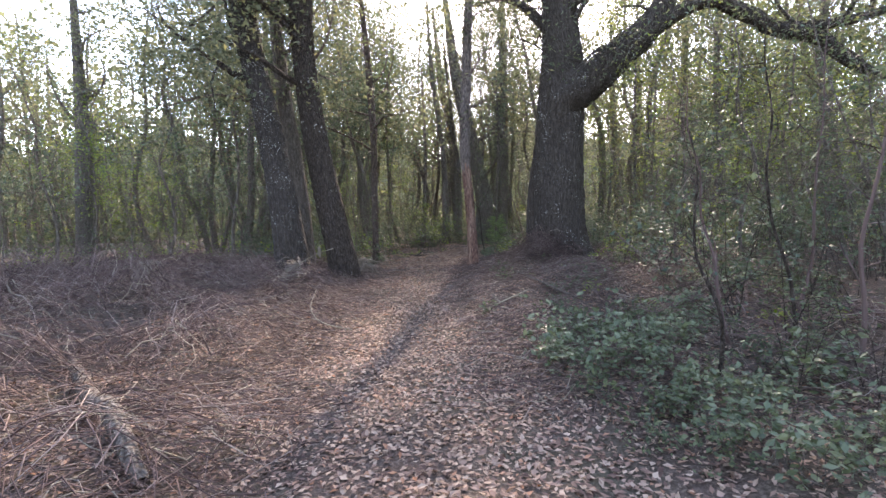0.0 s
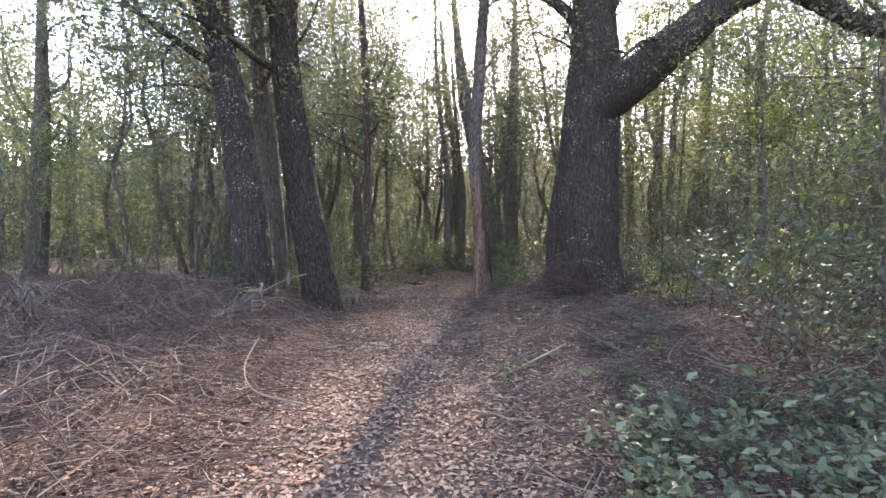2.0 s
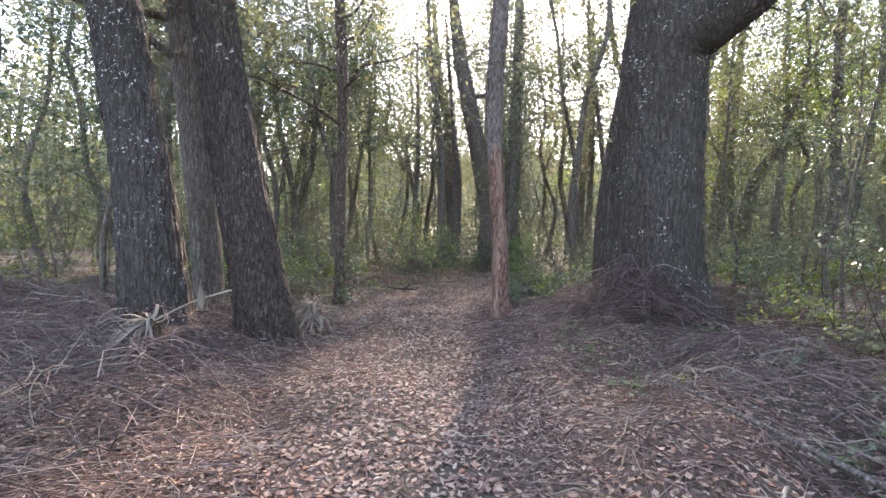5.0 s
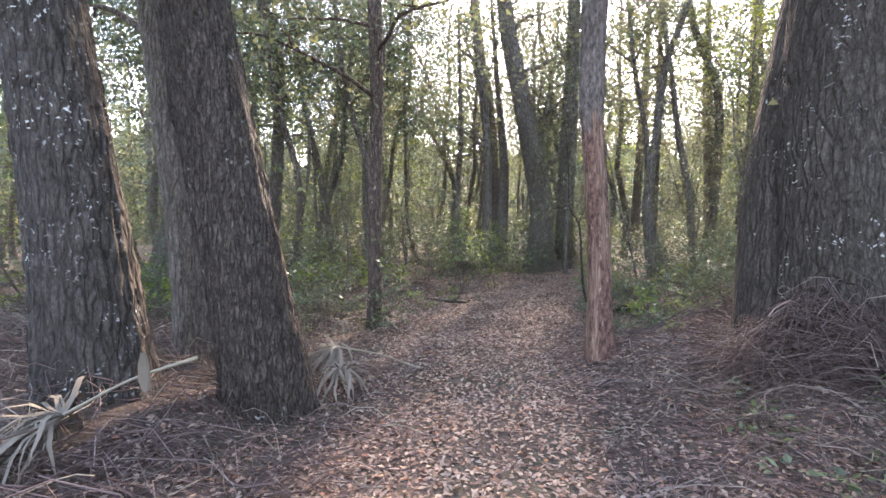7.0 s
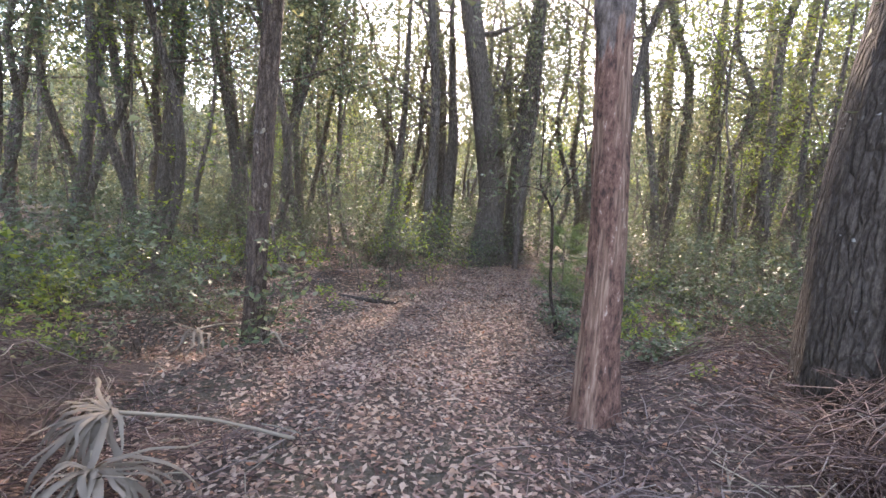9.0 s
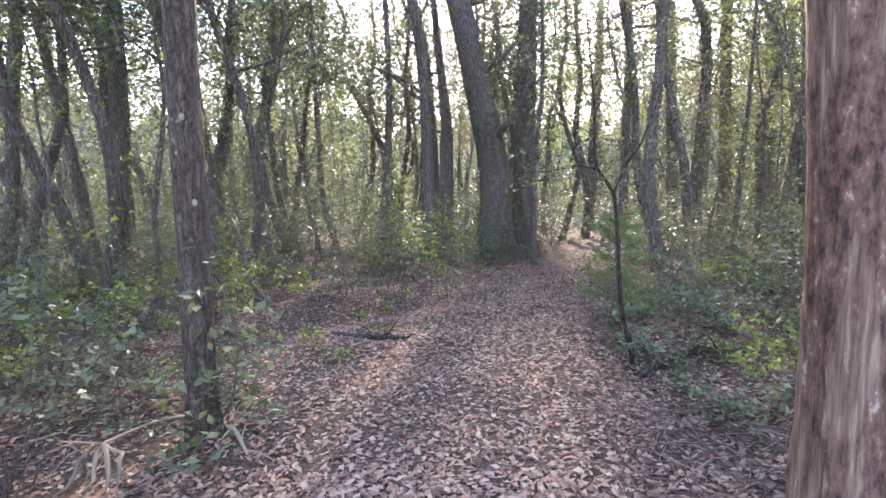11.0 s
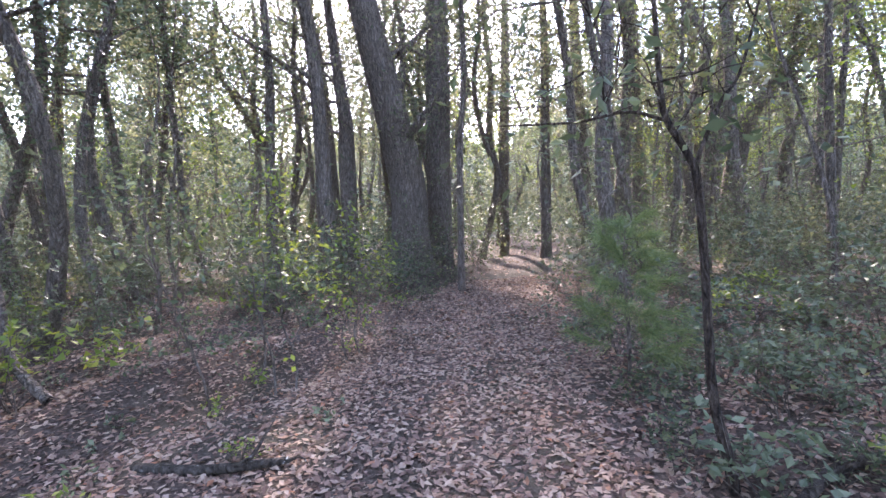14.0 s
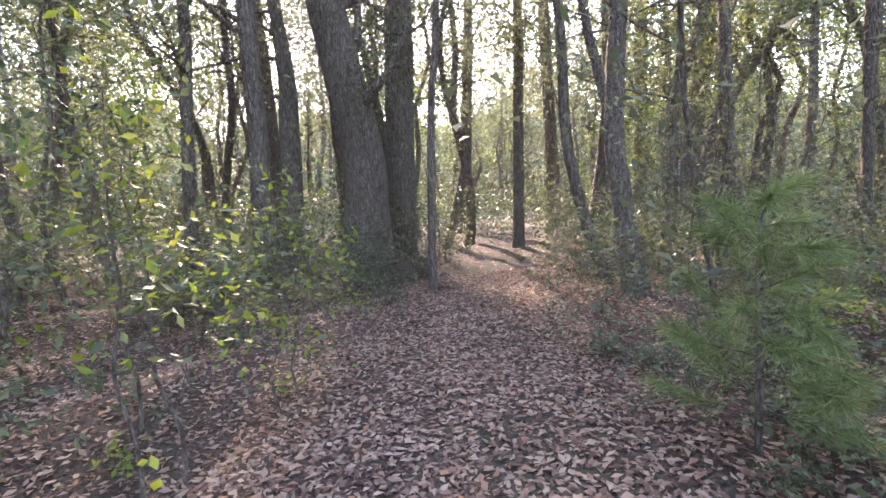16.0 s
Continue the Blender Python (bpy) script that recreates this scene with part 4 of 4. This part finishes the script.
young_pine(1.62, 16.9)
for i, (x, y, h) in enumerate(((-1.36, 17.75, 2.1), (-1.2, 17.85, 1.9), (-1.85, 17.6, 1.7), (-0.72, 18.6, 1.5), (-0.58, 18.75, 1.45), (-1.6, 18.5, 2.0), (-2.2, 18.3, 1.9))):
    g = np.random.default_rng(60 + i)
    grow("leafy_sapling", at(x, y), stem(g, h, 0.013, 0.05, 6, (g.normal() * 0.1, g.normal() * 0.1)), M_BARK, (M_GREEN, M_YELLOW)[i % 3 == 1], ("thin sapling with broad sunlit green leaves", "thin sapling with yellow-green leaves")[i % 3 == 1],
         "sapling", g, 0.25, 11, 0.65, 0.006, 400, 0.062, 0.2, 6, 0, 0.1, "saplings beside the trail", 3, 1)
g = np.random.default_rng(77)
grow("leafy_shoot", at(-1.96, 13.75), stem(g, 1.15, 0.009, 0.04, 6, (0.12, -0.05)), M_BARK, M_GREEN, "leafy green shoot growing at a slim trunk's foot", "shoot", g, 0.1, 9, 0.4, 0.004, 240, 0.085, 0.12, 6, 0, 0.1, steps=3, sub=1)
for i, (x, y, h, dx) in enumerate(((4.05, 3.25, 2.3, -0.15), (5.15, 3.2, 3.4, 0.2), (4.75, 2.1, 3.0, 0.12), (4.6, 4.3, 2.8, -0.2), (5.4, 4.6, 3.6, 0.1), (5.9, 5.6, 3.8, 0.3))):
    g = np.random.default_rng(80 + i)
    grow("twiggy_sapling", at(x, y), stem(g, h, 0.022, 0.07, 6, (dx, 0.1)), M_STEM if i % 2 else M_RIDGED, M_DUSK, "thin twiggy brown sapling with sparse leaves", "sapling", g, 0.15, 14, 0.9, 0.007, 110, 0.055, 0.25, 6, 0, 0.1,
         "twiggy saplings", 3, 3)

# ---- dead palm fronds ----


def frond(x, y, z, stalk, n, length, droop, label, seed):
    """A dry fan-palm leaf: a woody stalk, and long split leaflets hanging from its end. stalk: where the other end lies."""
    g = np.random.default_rng(seed)
    ob = thing("dead_palm_frond", (x, y, z), label, "palm frond", "dead palm fronds")
    e = np.array(stalk) - np.array([x, y, z])
    part("stalk", mesh("stalk", *tube(smooth_line([(0, 0, 0, 0.011), (*(e * 0.5 + np.array([0, 0, 0.04])), 0.009), (*e, 0.013)], 6), 6), M_PALE, True), ob)
    out = -unit(e[None])[0]
    for i in range(n):
        a = g.uniform(-1.5, 1.5)
        d = np.array([out[0] * math.cos(a) - out[1] * math.sin(a), out[0] * math.sin(a) + out[1] * math.cos(a), g.uniform(0.0, 0.45)])
        L, w = length * g.uniform(0.5, 1.2), g.uniform(0.008, 0.019)
        s = unit(np.cross(d, np.array([0, 0, 1.0])))
        rows, p, q = [], np.zeros(3), d.copy()
        for j in range(8):
            f = j / 7
            wid = w * math.sin(math.pi * min(0.15 + 0.85 * f, 0.985))
            rows += [p - s * wid, p + np.array([0, 0, 0.3 * wid]), p + s * wid]
            q = unit(q + np.array([0, 0, -droop * (0.12 + 0.3 * f)]) + g.normal(size=3) * 0.24)
            p = p + q * L / 7
            lowest = float(land(x + p[0], y + p[1])) - z + 0.012 + 0.02 * g.random()
            p[2] = max(p[2], lowest)
        f = [[3 * j + k, 3 * j + k + 1, 3 * j + k + 4, 3 * j + k + 3] for j in range(7) for k in (0, 1)]
        part("leaflet", mesh("leaflet", np.array(rows), f, M_FROND, True), ob)
    return ob


frond(-2.5, 9.0, 0.6, (-1.8, 9.3, 0.9), 58, 0.72, 1.3, "bleached dead palm frond fanned over brambles", 1)
frond(-1.65, 11.2, 0.46, (-0.95, 11.9, 0.04), 46, 0.52, 1.5, "dry drooping palm frond against a ridged trunk", 2)
frond(-1.5, 10.9, 0.34, (-2.0, 11.5, 0.3), 34, 0.5, 1.2, "heap of split brown palm leaf strips", 5)
frond(-3.8, 6.0, 1.0, (-4.6, 6.4, 0.85), 18, 0.6, 1.3, "grey withered palm frond on the brambles", 3)
frond(-2.55, 13.5, 0.2, (-2.3, 14.1, 0.1), 16, 0.5, 1.0, "dry palm frond on the leaf litter", 4)
boot = thing("palm_boot", (-2.08, 9.15, 0.84), "torn white and tan palm leaf base", "palm debris")
rows = np.array([(0.0, 0, 0.16), (0.03, 0.01, 0.16), (-0.05, 0, 0.05), (0.05, 0.03, 0.05), (-0.05, 0, -0.08), (0.06, 0.03, -0.08), (-0.01, 0.01, -0.17), (0.04, 0.02, -0.17)])
rows = rows * np.array([0.5, 0.75, 0.75])
part("husk", mesh("husk", np.vstack([rows, rows + np.array([0.004, 0.014, 0])]), [[0, 1, 3, 2], [2, 3, 5, 4], [4, 5, 7, 6], [9, 8, 10, 11], [11, 10, 12, 13], [13, 12, 14, 15], [0, 2, 10, 8], [2, 4, 12, 10], [4, 6, 14, 12], [3, 1, 9, 11], [5, 3, 11, 13], [7, 5, 13, 15]], M_FROND), boot)

# ---- fallen wood ----


def fallen(name, pts, material, label, seed, twigs=5, sides=8, ridge=0.0):
    g = np.random.default_rng(seed)
    x0, y0 = pts[0][0], pts[0][1]
    z0 = float(land(x0, y0))
    ob = thing(name, (x0, y0, z0), label, "fallen branch")
    line = smooth_line([(x - x0, y - y0, float(land(x, y)) - z0 + dz, r) for x, y, dz, r in pts], 8)
    part("stick", mesh("stick", *tube(line, sides, ridge, 0, seed), material, True), ob)
    for _ in range(twigs):
        q = line[g.integers(len(line) // 4, len(line))]
        d = g.normal(size=3) * np.array([1, 1, 0.2]) + np.array([0, 0, 0.25])
        part("twig", mesh("twig", *tube(branch_out(g, q[:3], d, 0.35 * g.uniform(0.5, 1.4), q[3] * 0.6, 0.2, 5), 5), material, True), ob)


fallen("rotten_log", [(0.1, 1.2, 0.05, 0.05), (-0.55, 1.7, 0.12, 0.075), (-1.3, 2.3, 0.16, 0.08), (-2.2, 3.0, 0.16, 0.05)], M_GREYWOOD, "grey rotting log half buried in brambles", 1, 2, 12, 0.008)
fallen("fallen_branch", [(0.02, 5.2, 0.06, 0.007), (-0.35, 5.0, 0.2, 0.007), (-0.6, 5.25, 0.34, 0.006), (-0.7, 5.7, 0.48, 0.004)], M_PALE, "bent pale twig arching from the brambles", 2)
fallen("fallen_branch", [(1.8, 6.2, 0.04, 0.014), (2.2, 6.5, 0.08, 0.013), (2.5, 6.9, 0.1, 0.01)], M_PALE, "pale broken branch lying on dead stems", 3)
fallen("fallen_branch", [(3.2, 6.4, 0.05, 0.02), (2.7, 7.3, 0.16, 0.018), (2.3, 7.9, 0.2, 0.013)], M_BARK, "dark broken branch lying on dead stems", 4)
fallen("fallen_branch", [(5.2, 6.3, 0.02, 0.018), (4.6, 6.8, 0.4, 0.016), (4.0, 7.5, 0.85, 0.012)], M_BARK, "dark broken branch propped in the brush", 5)
fallen("fallen_branch", [(-3.1, 17.6, 0.02, 0.045), (-3.6, 18.0, 0.45, 0.04), (-3.9, 18.4, 0.95, 0.03), (-4.3, 18.9, 1.3, 0.015)], M_BARK, "dark bent branch rising from the leaf litter", 6, 4)
fallen("fallen_branch", [(-1.9, 16.3, 0.02, 0.03), (-1.5, 16.2, 0.03, 0.032), (-1.0, 16.25, 0.03, 0.025)], M_OAK, "rotten stick lying in sunlit leaves", 7, 3)
fallen("fallen_branch", [(1.2, 15.0, 0.02, 0.03), (1.7, 15.2, 0.06, 0.028), (2.3, 15.3, 0.04, 0.02)], M_OAK, "dark stick among low bushes", 8, 3)
fallen("fallen_branch", [(-2.2, 14.0, 0.03, 0.016), (-1.9, 13.8, 0.12, 0.015), (-1.7, 13.6, 0.05, 0.01)], M_PALE, "pale forked stick at a small tree's foot", 9, 4)
for i in range(16):
    g = np.random.default_rng(500 + i)
    x, y = g.uniform(-3, 5), g.uniform(3, 22)
    a = g.uniform(0, 6.283)
    L = g.uniform(0.3, 0.8)
    fallen("fallen_twig", [(x, y, 0.012, 0.007), (x + math.cos(a) * L * 0.5, y + math.sin(a) * L * 0.5, 0.03, 0.006), (x + math.cos(a + 0.3) * L, y + math.sin(a + 0.3) * L, 0.012, 0.004)], (M_PALE, M_STEM)[i % 2],
           ("short bleached twig lying on dead leaves", "short brown twig lying on dead leaves")[i % 2], 600 + i, 2, 5)
